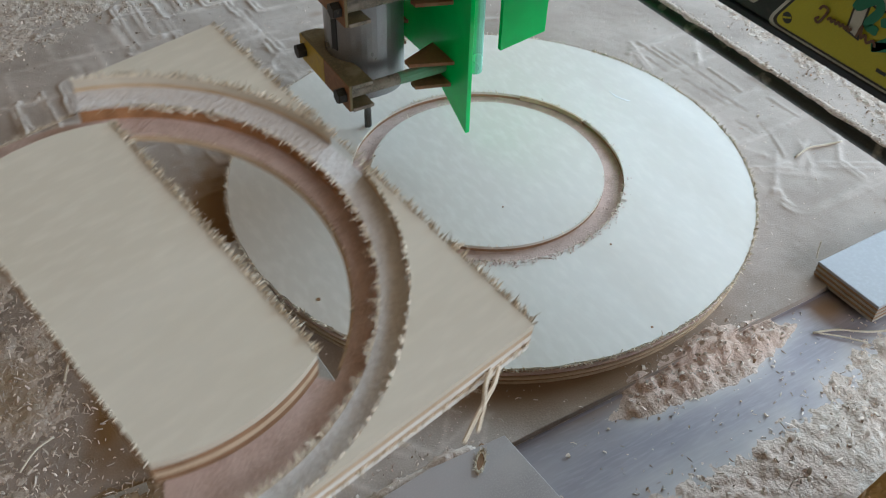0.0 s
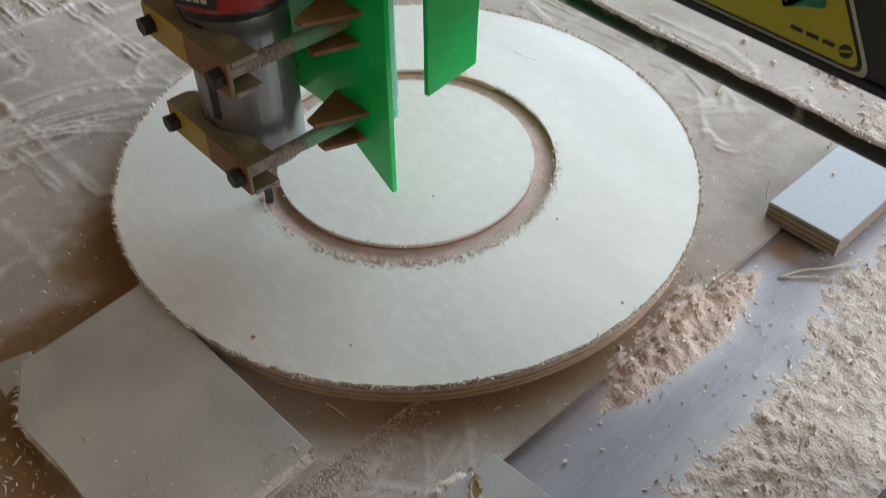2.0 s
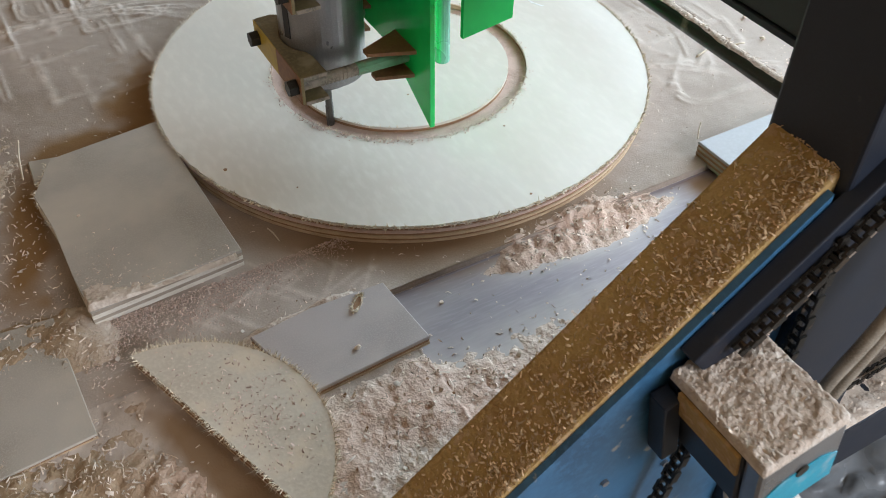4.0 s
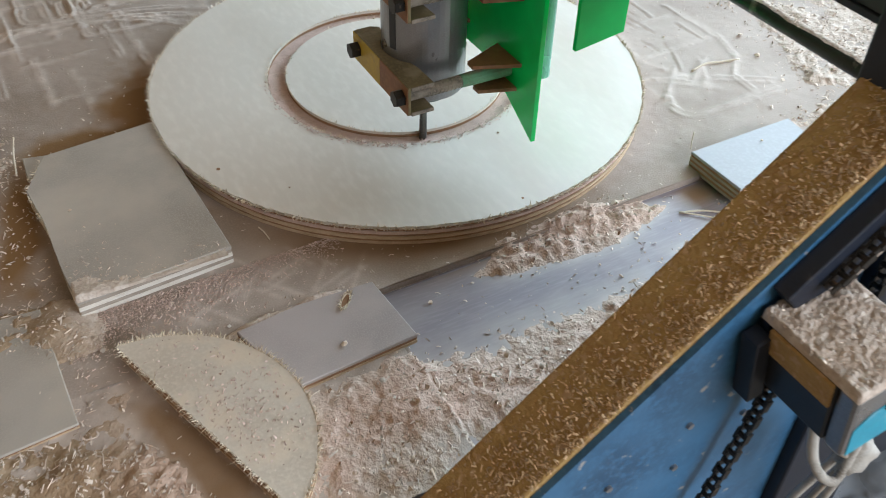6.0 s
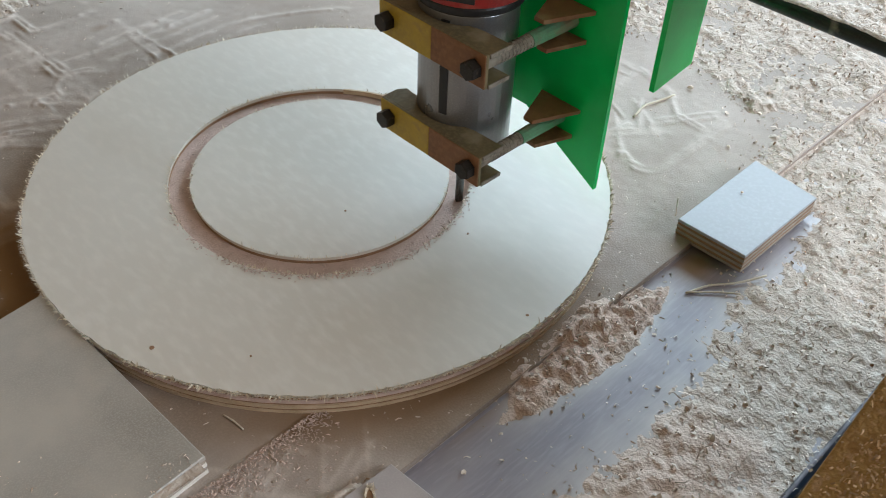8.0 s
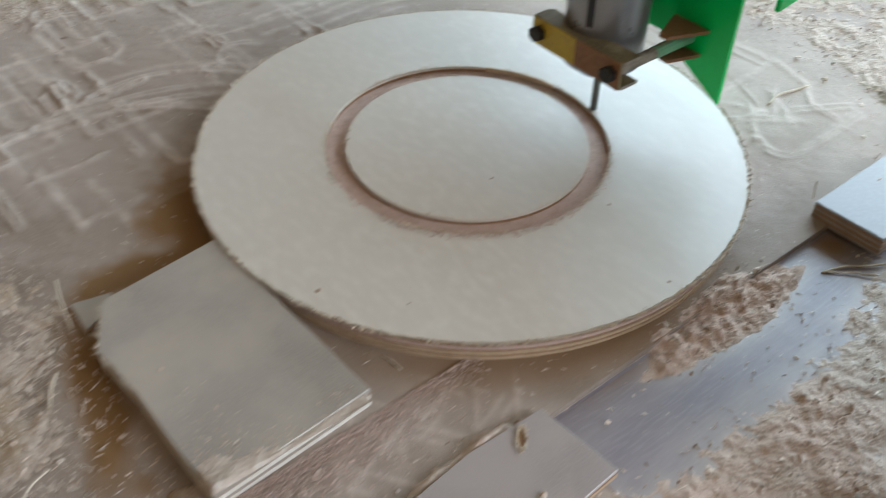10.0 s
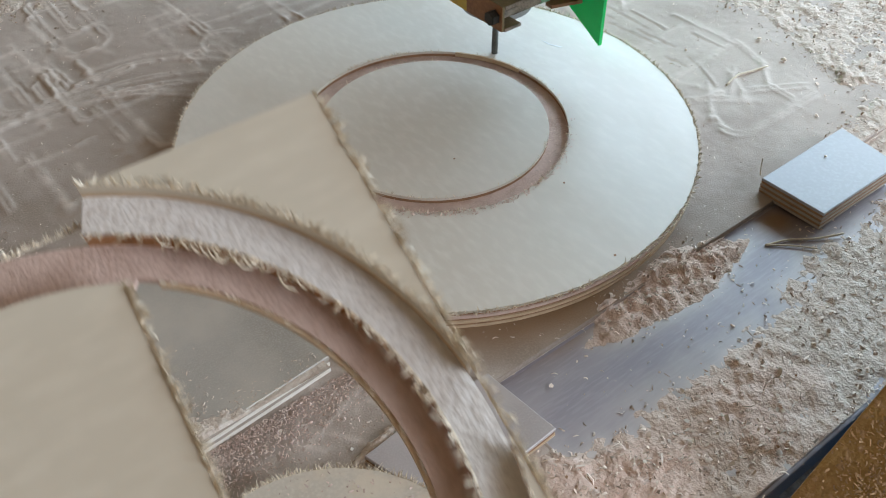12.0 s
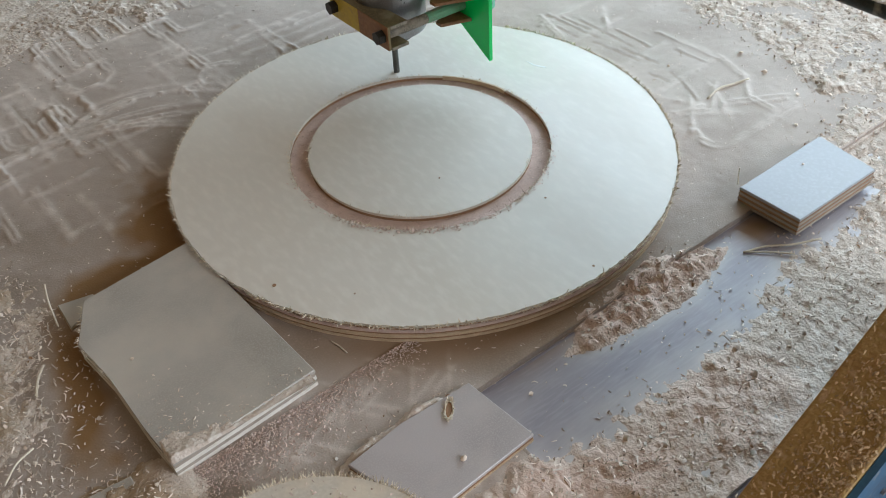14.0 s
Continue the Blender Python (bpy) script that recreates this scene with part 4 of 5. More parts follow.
def loose_bits():
    rng = np.random.default_rng(21)
    for pts, r, label in (
            ([(0.122, -0.2650, -0.0055), (0.140, -0.2720, -0.0050), (0.158, -0.2850, -0.0045), (0.180, -0.2960, -0.0035)], 0.0009, "split wood splinter beside the small offcut"),
            ([(0.124, -0.2660, -0.0055), (0.138, -0.2790, -0.0050), (0.150, -0.2930, -0.0045)], 0.0007, "split wood splinter beside the small offcut"),
            ([(0.2676, -0.1058, 0.0012), (0.2877, -0.1024, 0.0022), (0.305, -0.106, 0.0018), (0.3249, -0.1097, 0.0012)], 0.0011, "dust-coated curled splinter on the spoilboard"),
            ([(-0.341, 0.012, 0.004), (-0.338, 0.035, 0.010), (-0.334, 0.05, 0.016)], 0.0008, "thin upright wood splinter"),
            ([(-0.378, -0.045, 0.004), (-0.372, -0.032, 0.005), (-0.364, -0.020, 0.0045)], 0.0011, "pale wood splinter lying in the dust"),
            ([(-0.42, -0.105, 0.004), (-0.408, -0.094, 0.005), (-0.395, -0.088, 0.004)], 0.0008, "pale wood splinter lying in the dust"),
            ([(0.168, -0.219, 0.013), (0.1685, -0.2175, 0.020), (0.170, -0.216, 0.028)], 0.0005, "thin upright splinter on the offcut's corner"),
            ([(-0.305, -0.212, 0.0006), (-0.29, -0.222, 0.0016), (-0.272, -0.222, 0.0008)], 0.0008, "thin wood splinter lying in the dust"),
            ([(-0.188, -0.1343, 0.0008), (-0.1862, -0.142, 0.0012), (-0.1853, -0.1516, 0.0008)], 0.0006, "thin wood splinter lying before the disc")):
        tagged(part("wood_splinter", tube(bend(pts, 5), r, 6), FIBRE, smooth=True), label, "splinter", "loose splinters")
    for x, y, z, s in ((0.1055, -0.286, -0.0062, 0.0022), (0.0285, -0.2855, -0.0062, 0.002), (0.035, -0.303, -0.0062, 0.003), (0.229, -0.2385, 0.0145, 0.0028),
                       (-0.3125, -0.0705, 0.0168, 0.0035), (0.336, -0.159, 0.0006, 0.004), (0.346, -0.113, 0.0006, 0.006), (0.3595, -0.0726, 0.0006, 0.005), (0.2927, -0.1888, 0.0006, 0.004), (0.286, -0.04, 0.0006, 0.003), (-0.019, -0.27, -0.0062, 0.0018),
                       (0.075, -0.268, -0.0062, 0.0022), (-0.18, -0.281, 0.0068, 0.005), (-0.105, -0.262, -0.0062, 0.0035), (0.0, -0.288, -0.0062, 0.0016)):
        bm = bmesh.new()
        bmesh.ops.create_icosphere(bm, subdivisions=1, radius=s * 0.55)
        for v in bm.verts:
            v.co = Vector((v.co.x * rng.uniform(0.6, 1.4), v.co.y * rng.uniform(0.5, 1.2), v.co.z * rng.uniform(0.15, 0.7)))
        ob = part("wood_chip", bm, CHIP)
        ob.matrix_local = pose(x, y, z + s * 0.25, rng.uniform(-20, 20), rng.uniform(-20, 20), rng.uniform(0, 180))
        tagged(ob, "small torn wood chip", "chip", "loose wood chips")


# ---- the loose ring plate ----
def ring_plate():
    rng = np.random.default_rng(33)
    k = 0.0945
    ro, rw, ri = 0.1165, 0.1048, k
    xe, yt, yb, b0, b1 = 0.1161, 0.107, -0.1165, -0.0247, 0.0440
    d1, d2, th = 0.0064, 0.0146, 0.018
    t = empty("ring_plate", "routed plywood plate with stepped ring and cross bar", "plywood")
    aR, aL = 68.0, 113.0  # the ledge has broken away between these angles
    bc, br = 0.0097, 0.083  # the bar's middle and the radius of its ends
    # lowest step: a thin ring that runs on under the bar's ends
    bm = bmesh.new()
    rows = []
    for i in range(180):
        a = radians(2 * i)
        c, sn = math.cos(a), math.sin(a)
        under = b0 - 0.001 < 0.09 * c < b1 + 0.001
        r0 = 0.078 if under else (ri if c > 0 else 0.0905)
        r1 = min(rw, 0.1036 / sn) if sn > 0.5 else rw
        rows.append([bm.verts.new((c * r, sn * r, z)) for r, z in ((r0, -th), (r1, -th), (r1, -d2), (r0, -d2))])
    for i in range(180):
        p, q = rows[i], rows[(i + 1) % 180]
        for m in range(4):
            bm.faces.new((p[m], p[(m + 1) % 4], q[(m + 1) % 4], q[m]))
    part("ring_floor", bm, GROOVE, t, "pinkish routed floor of the ring")
    part("ring_lip", sector(ri - 0.0014, ri + 0.0002, -56, 56, -th, -d2 - 0.0012, 96), PLY_LIGHT, t, "pale lip of the lowest veneer")
    # middle step
    for z0, z1, m in ((-th, -d2, PLY_DARK), (-d2, -d1 - 0.0014, ROUTED), (-d1 - 0.0014, -d1, LEDGE)):
        part("ledge", sector(rw, ro, aL - 360, aR, z0, z1, 110), m, t)

    # plate corners outside the ring
    def corner(a0, a1, pts):
        return arc(0, 0, ro, a0, a1, 30) + pts
    ax = math.degrees(math.acos(min(1, xe / ro)))
    up = corner(ax + 1.0, aR, [(xe, yt)])
    ay = math.degrees(math.asin(min(1, -yb / ro)))
    dn = corner(-ay + 0.5, -ax - 1.0, [(xe, yb)])
    ul = corner(aL, 178, [(-xe, yt)])
    dl = corner(182, 268, [(-xe, yb)])
    for outline in (up, dn, ul, dl):
        for i, (z0, z1) in enumerate(ply_layers(-th, 0, 5)):
            part("corner", prism(outline, z0, z1), PINE if i == 4 else (PLY_LIGHT if i % 2 else EDGE_PALE), t)
    # cross bar with round ends
    def cap(x):
        return math.sqrt(br * br - (x - bc) ** 2)
    n = 24
    xs = [b0 + (b1 - b0) * i / n for i in range(n + 1)]
    bar = [(x + 0.0, cap(x)) for x in xs[::-1]] + [(x, -cap(x)) for x in xs]
    for i, (z0, z1) in enumerate(ply_layers(-th, 0, 5)):
        part("bar", prism(bar, z0, z1), PINE if i == 4 else (PLY_DARK if i % 2 else PLY_LIGHT), t)
    # torn fibres
    def put(line, z, out, cnt, l):
        part("torn_edge", fringe(rng, line, z, out, cnt, l, 0.0008), FIBRE, t)
    rad = lambda p: (p[0] / math.hypot(*p), p[1] / math.hypot(*p))
    put([(b1, cap(b1)), (b1, -cap(b1))], 0.0, lambda p: (1, 0), 900, 0.0030)
    put([(b0, cap(b0)), (b0, -cap(b0))], 0.0, lambda p: (-1, 0), 300, 0.0012)
    put([(xe, yt), (xe, yb)], 0.0, lambda p: (1, 0), 900, 0.0029)
    put(arc(0, 0, ro, ax, aR, 40), 0.0, lambda p: rad(p), 600, 0.0029)
    put(arc(0, 0, ro, -ay, -ax, 30), 0.0, lambda p: (-rad(p)[0], -rad(p)[1]), 300, 0.002)
    put(arc(0, 0, rw, -112, aR, 60), -d1, lambda p: (-rad(p)[0], -rad(p)[1]), 900, 0.0030)
    put([(0.040, 0.1036), (-0.040, 0.1036)], -d2, lambda p: (0, 1), 340, 0.002)
    put(arc(0, 0, ri, -56, 56, 30), -d2, lambda p: (-rad(p)[0], -rad(p)[1]), 120, 0.0014)
    put([(xe, yb), (-0.05, yb)], -0.012, lambda p: (0, -1), 160, 0.004)
    # two long strips hanging from the lower edge
    for dx, dz, l in ((0.0, 0.0, 1.0), (0.005, 0.004, 0.6)):
        pts = [(0.099 - dx, -0.1172, -0.0135 + dz), (0.092 - dx, -0.1215, -0.0135 + dz), (0.099 - 0.018 * l - dx, -0.1255, -0.0155), (0.099 - 0.030 * l - dx, -0.1305, -0.018)]
        part("shaving", tube(bend(pts, 5), 0.0010, 5), FIBRE, t, "long pale torn strip")
    # long curled shavings hanging from the ledge
    for i in range(22):
        a = radians(rng.choice([rng.normal(40, 5), rng.uniform(-40, 66)]))
        p = Vector((rw * math.cos(a), rw * math.sin(a), -d1 + 0.0004))
        o = Vector((-math.cos(a), -math.sin(a), 0))
        s = Vector((-o.y, o.x, 0)) * rng.choice([-1, 1])
        l = rng.uniform(0.003, 0.008)
        pts = [p, p + o * l * 0.35 + Vector((0, 0, 0.0015)), p + o * l * 0.6 + s * l * 0.4 + Vector((0, 0, 0.001)), p + o * l * 0.45 + s * l * 0.75 - Vector((0, 0, 0.001))]
        part("shaving", tube(bend(pts, 5), 0.0003, 5), FIBRE, t)
    return t


# ---- router carriage ----
def router_carriage():
    t = empty("router_carriage", "green-plated carriage holding a dusty trim router", "machine")
    ax, ay = 0.005, 0.012
    # router bit, collet, motor
    bit = part("bit", cyl((ax, ay, 0.0105), (ax, ay, 0.058), 0.0031, 16), BITMAT, t, "thin dark straight router bit")
    fl = bmesh.new()
    for s in (0, 180):
        box((0.0012, -0.0010, 0.0106), (0.0037, 0.0008, 0.034), 0.0002, fl, pose(ax, ay, 0, 0, 0, s + 20))
    part("flute", fl, BITMAT, bit)
    part("collet_nut", cyl((ax, ay, 0.054), (ax, ay, 0.064), 0.0105, 6, bevel=0.001), BOLT, t)
    part("nose", cyl((ax, ay, 0.062), (ax, ay, 0.070), 0.022, 32, 0.031), BLACK, t)
    part("housing", cyl((ax, ay, 0.070), (ax, ay, 0.187), 0.0335, 48, bevel=0.0015), STEEL, t, "dull aluminium motor housing", smooth=False)
    part("scale_strip", box((-0.003, -0.0005, 0), (0.003, 0.0006, 0.07)), BLACK, t, "dark scale strip").matrix_local = pose(ax, ay, 0.112, 0, 0, 18) @ pose(-0.0335, 0, 0, 0, 0, 90)
    part("collar", cyl((ax, ay, 0.187), (ax, ay, 0.194), 0.037, 48, bevel=0.002), BLACK, t)
    part("red_band", cyl((ax, ay, 0.194), (ax, ay, 0.217), 0.0385, 48, 0.041, bevel=0.001), RED, t, "dusty red plastic band")
    part("badge", box((-0.014, -0.0006, 0), (0.014, 0.0006, 0.012)), BLACK, t, "black badge on the band").matrix_local = pose(ax, ay, 0.199, 0, 0, -62) @ pose(0, -0.0400, 0, -6)
    for i in range(4):
        part("badge_mark", box((-0.0018, -0.0003, 0), (0.0018, 0.0003, 0.004)), PAPER, t).matrix_local = pose(ax, ay, 0.203, 0, 0, -62) @ pose(-0.008 + 0.005 * i, -0.0410, 0, -6)
    part("brush_cap", cyl((ax + 0.004, ay - 0.0385, 0.207), (ax + 0.004, ay - 0.0430, 0.207), 0.0085, 24, bevel=0.0008), BLACK, t, "round black brush cap")
    part("motor_cover", cyl((ax, ay, 0.217), (ax, ay, 0.33), 0.041, 48, 0.036, bevel=0.002), BLACK, t, "black finned motor cover")
    for i in range(7):
        a = radians(-110 + 9 * i)
        part("vent_fin", box((-0.0012, -0.0022, 0.236), (0.0012, 0.0022, 0.31), 0.0005), STEEL, t).matrix_local = pose(ax + 0.0385 * math.cos(a), ay + 0.0385 * math.sin(a), 0, 0, 0, math.degrees(a) + 90)

    # two clamps: channel, bolts, threaded rods, wedges
    def clamp(z):
        c = part("clamp_channel", channel(), KHAKI, t, "dust-stained steel clamp channel")
        c.location = (0, 0, z)
        part("painted_face", box((-0.0376, 0.004, -0.0118), (-0.0369, 0.0528, 0.0118), 0.0003), YELLOWED, c, "scuffed yellow paint on the face")
        part("painted_face", box((-0.0376, -0.0438, -0.0118), (-0.0369, 0.0038, 0.0118), 0.0003), RUST, c, "rusty red primer on the face")
        part("lip", box((-0.0346, -0.0452, 0.0092), (-0.016, -0.0441, 0.0122), 0.0003), DUSTYROD, c, "bare cut steel edge")
        part("lip", box((-0.0346, -0.0452, -0.0122), (-0.016, -0.0441, -0.0092), 0.0003), DUSTYROD, c, "bare cut steel edge")
        for y in (0.044, -0.035):
            part("bolt_head", cyl((-0.045, y, z), (-0.037, y, z), 0.0066, 6, bevel=0.0007), BOLT, t)
            part("threaded_rod", cyl((-0.040, y, z), (0.030, y, z), 0.0046, 14), DUSTYROD, t, "dust-caked threaded rod")
            th = bmesh.new()
            for k in range(9):
                cyl((-0.018 + 0.0034 * k, y, z), (-0.0165 + 0.0034 * k, y, z), 0.0050, 12, bm=th)
            part("thread", th, DUSTYROD, t)
            part("rod_sleeve", cyl((0.012, y, z), (0.055, y, z), 0.0052, 12, 0.0060), MINT, t, "green-painted welded sleeve")
            part("wedge", prism([(0.020, y - 0.004), (0.055, y - 0.018), (0.055, y + 0.018), (0.020, y + 0.004)], z + 0.010, z + 0.013), RUST, t, "rusty gusset")
            part("wedge", prism([(0.026, y - 0.004), (0.055, y - 0.014), (0.055, y + 0.014), (0.026, y + 0.004)], z - 0.013, z - 0.010), RUST, t, "rusty gusset")

    def channel():
        bm = box((-0.037, -0.044, -0.012), (-0.0345, 0.053, 0.012), 0.0006)
        for s in (-1, 1):
            za, zb = (0.0095, 0.012) if s > 0 else (-0.012, -0.0095)
            # flange with a round bite for the housing
            bite = [(ax + 0.0342 * math.cos(radians(a)), ay + 0.0342 * math.sin(radians(a))) for a in range(130, 231, 8)]
            pts = [(-0.0346, -0.044), (-0.016, -0.044), (-0.017, -0.020)] + bite[::-1] + [(-0.017, 0.042), (-0.016, 0.049), (-0.022, 0.053), (-0.0346, 0.053)]
            prism(pts, za, zb, bm)
        return bm
    clamp(0.0925)
    clamp(0.1685)
    # green plates
    g = [(-0.0745, 0.047), (-0.004, 0.086), (0.085, 0.086), (0.085, 0.46), (-0.0745, 0.46)]
    bm = prism(g, 0, 0.0042, bevel=0.0004)
    bmesh.ops.transform(bm, matrix=Matrix(((0, 0, 1, 0.055), (1, 0, 0, 0), (0, 1, 0, 0), (0, 0, 0, 1))), verts=bm.verts)
    part("front_plate", bm, GREEN, t, "glossy green steel front plate")
    g2 = [(0.0685, 0.136), (0.110, 0.142), (0.1103, 0.165), (0.1114, 0.19), (0.1105, 0.24), (0.1112, 0.46), (0.0685, 0.46)]
    bm = prism(g2, 0, 0.0042, bevel=0.0004)
    bmesh.ops.transform(bm, matrix=Matrix(((1, 0, 0, 0), (0, 0, 1, -0.0985), (0, 1, 0, 0), (0, 0, 0, 1))), verts=bm.verts)
    part("side_plate", bm, GREEN, t, "glossy green steel side plate")
    # front rod: the plate's reflection is painted on as mint
    part("guide_rod", cyl((0.087, -0.036, 0.078), (0.087, -0.036, 0.46), 0.0062, 20, bevel=0.0006), REFLECTROD, t, "polished vertical guide rod, green reflection in its colour")
    part("guide_rod", cyl((0.080, 0.05, 0.078), (0.080, 0.05, 0.46), 0.0060, 20, bevel=0.0006), ROD, t, "polished vertical guide rod")
    part("bearing_block", box((0.0605, -0.062, 0.19), (0.104, 0.07, 0.26), 0.002), BLACK, t, "dark bearing block")
    return t


# ---- gantry ----
def gantry():
    t = empty("gantry", "blue steel gantry with dusty sloping brace and motor", "machine")
    slope = 38.5
    B = Matrix.Translation((-0.0264, -0.42, 0.138)) @ pose(0, 0, 0, 0, -slope, 0)
    brace = part("brace", box((-0.40, -0.043, -0.028), (0.152, 0.0, 0.0), 0.002), OCHRE, t, "sloping brace under a brown coat of dust")
    brace.matrix_local = B
    rng = np.random.default_rng(5)
    pts = [(rng.uniform(-0.39, 0.15), -0.043 + abs(rng.normal(0, 0.019)), 0.0006) for i in range(9500)]
    pts = [p for p in pts if rng.random() < 0.62 + 0.5 * noise.noise(Vector((p[0] * 60, p[1] * 60, 0)))]
    pts = [p for p in pts if -0.0425 < p[1] < -0.001]
    shavings("brace_dust", rng, pts, 0.0022, 0.0009, BRACECHIP, "pale dust flecks on the brace", brace, 0.4)
    sh = prism([(-0.345, -0.1195), (-0.25, -0.30), (0.0785, -0.30), (0.0785, 0.2182)], 0, 0.004)
    bmesh.ops.transform(sh, matrix=Matrix(((1, 0, 0, 0), (0, 0, -1, -0.4634), (0, 1, 0, 0), (0, 0, 0, 1))), verts=sh.verts)
    part("side_sheet", sh, BLUE, t, "blue painted side sheet with dust spots")
    for i, (s, n) in enumerate(((-0.10, -0.05), (-0.07, -0.09), (-0.045, -0.062), (-0.135, -0.10), (-0.02, -0.10))):
        part("screw", cyl((s, -0.0472, n), (s, -0.0494, n), 0.0022, 10), STEEL, t).matrix_local = B
    part("chain_channel", box((0.035, -0.0585, -0.033), (0.160, -0.0476, -0.006), 0.001), NAVY, t, "dark chain channel").matrix_local = B
    part("channel_lip", box((0.035, -0.0605, -0.0362), (0.160, -0.0478, -0.0334), 0.0008), FILM, t, "dust-coated channel lip").matrix_local = B
    part("upright", box((0.084, -0.470, 0.196), (0.150, -0.418, 0.62), 0.002), NAVY, t, "dark navy upright post")
    part("leg", box((0.079, -0.4765, -0.42), (0.160, -0.430, 0.196), 0.002), NAVY, t, "dark navy lower leg")
    # bearing plate with holes at the brace's head
    bp = part("bearing_plate", prism(arc(0, 0, 0.021, 0, 180, 16) + [(-0.021, -0.03), (0.021, -0.03)], 0, 0.003), STEEL, t, "grey drilled bearing plate")
    bp.matrix_local = pose(0.118, -0.4715, 0.212, 90, 0, 0) @ pose(0, 0, 0, 0, 0, 0)
    # raised black discs: the drill openings' inner shade put into colour
    for x, z in ((-0.008, -0.018), (0.008, -0.018), (-0.010, 0.0), (0.010, 0.0), (0, 0.011)):
        part("hole_shade", cyl((x, z, 0.0028), (x, z, 0.0036), 0.0026, 12), INK, bp)
    # stepper motor, its axis across the brace
    M = pose(0.030, -0.4685, 0.1205, 0, -10, 0)
    motor = part("motor", box((-0.0250, -0.0520, -0.0265), (0.0250, -0.0085, 0.0225), 0.002), BLACK, t, "black stepper motor under sawdust")
    motor.matrix_local = M
    part("front_flange", box((-0.0250, -0.0083, -0.0265), (0.0250, -0.0005, 0.0225), 0.0015), NAVY, motor)
    part("end_cap", box((-0.0250, -0.0640, -0.0265), (0.0250, -0.0522, 0.0225), 0.0025), STEEL, motor, "pale aluminium end cap")
    part("label_plate", prism([(-0.0195, -0.0205), (0.0195, -0.0205), (0.0195, 0.000), (0.010, 0.006), (-0.010, 0.006), (-0.0195, 0.000)], 0, 0.0004), TEAL, motor,
         "teal label on the end cap").matrix_local = pose(0, -0.0641, -0.003, 90) @ Matrix.Diagonal((1.15, 1.1, 1, 1))
    # black disc painted in for the shade round the shaft
    part("shaft_shade", cyl((0, -0.0641, 0.002), (0, -0.0650, 0.002), 0.0038, 14), INK, motor)
    part("mount_bracket", box((-0.036, -0.012, -0.034), (-0.0255, 0.0, 0.016), 0.001), NAVY, motor, "dark motor mount bracket")
    part("dusty_ledge", box((-0.0275, -0.051, 0.004), (-0.0252, -0.010, 0.0215), 0.0006), OCHRE, motor, "dust-caked ledge on the motor's side")
    rng = np.random.default_rng(6)
    shape = (44, 60)
    h = 0.0048 + 0.0008 * cloud(shape, 9, rng) + 0.0004 * cloud(shape, 2, rng, 1) + rng.normal(0, 0.0004, shape)
    h[0, :] = h[-1, :] = h[:, 0] = h[:, -1] = -0.001
    X, Y = np.meshgrid(np.linspace(-0.0252, 0.0252, 44), np.linspace(-0.0642, -0.001, 60), indexing="ij")
    co = np.stack([X, Y, h + 0.0225], -1).reshape(-1, 3)
    ix = np.arange(44 * 60).reshape(44, 60)
    q = np.stack([ix[:-1, :-1], ix[1:, :-1], ix[1:, 1:], ix[:-1, 1:]], -1).reshape(-1, 4)
    tagged(part("dust_cap", (co.tolist(), [], q.tolist()), DUST, motor, "thick cap of sawdust", smooth=True), kind="stuff")
    shavings("dust", rng, [(rng.uniform(-0.024, 0.024), rng.uniform(-0.063, -0.003), 0.0268) for k in range(420)], 0.0032, 0.0011, CHIP, "loose shavings", motor, 0.4)

    # roller chains
    def chain(pts):
        line = bend(pts, 24)
        bm, acc, last = bmesh.new(), 0.0, line[0]
        flip = 0
        for p in line[1:]:
            acc += (p - last).length
            if acc >= 0.0058:
                d = (p - last)
                a = math.degrees(math.atan2(d.z, d.x))
                m = Matrix.Translation(p) @ pose(0, 0, 0, 0, -a, 0)
                w = 0.0034 if flip else 0.0022
                for y in (-w, w):
                    box((-0.0042, y - 0.0006, -0.0024), (0.0042, y + 0.0006, 0.0024), 0, bm, m)
                cyl(m @ Vector((0, -0.003, 0)), m @ Vector((0, 0.003, 0)), 0.0016, 8, bm=bm)
                acc, flip = 0.0, 1 - flip
            last = p
        return bm
    for pts in ([(0.024, -0.483, 0.155), (0.063, -0.483, 0.186), (0.102, -0.483, 0.217), (0.140, -0.483, 0.240)],
                [(0.060, -0.479, 0.085), (0.074, -0.479, 0.116), (0.077, -0.479, 0.200)],
                [(-0.030, -0.479, -0.085), (-0.004, -0.479, -0.013), (0.016, -0.479, 0.068), (0.022, -0.479, 0.098)]):
        part("chain", chain(pts), BOLT, t, "oily black roller chain")
    # cables
    for pts, r, m in (([(0.02, -0.505, 0.100), (0.022, -0.515, 0.060), (0.045, -0.52, 0.030), (0.06, -0.515, 0.055), (0.075, -0.51, 0.020), (0.085, -0.5, -0.06)], 0.0030, WHITE),
                      ([(0.032, -0.505, 0.099), (0.036, -0.512, 0.065), (0.052, -0.516, 0.045), (0.068, -0.512, 0.030), (0.070, -0.50, -0.04)], 0.0022, GREY),
                      ([(0.028, -0.50, 0.099), (0.048, -0.51, 0.070), (0.060, -0.51, 0.040), (0.050, -0.50, -0.02)], 0.0026, WHITE),
                      ([(0.070, -0.500, 0.080), (0.080, -0.502, 0.120), (0.095, -0.505, 0.160), (0.125, -0.505, 0.230), (0.15, -0.50, 0.33)], 0.0036, GREY),
                      ([(0.078, -0.502, 0.076), (0.089, -0.504, 0.116), (0.105, -0.506, 0.158), (0.135, -0.506, 0.228), (0.16, -0.50, 0.33)], 0.0032, GREY)):
        part("cable", tube(bend(pts, 8), r, 8), m, t, smooth=True)
    knot = bmesh.new()
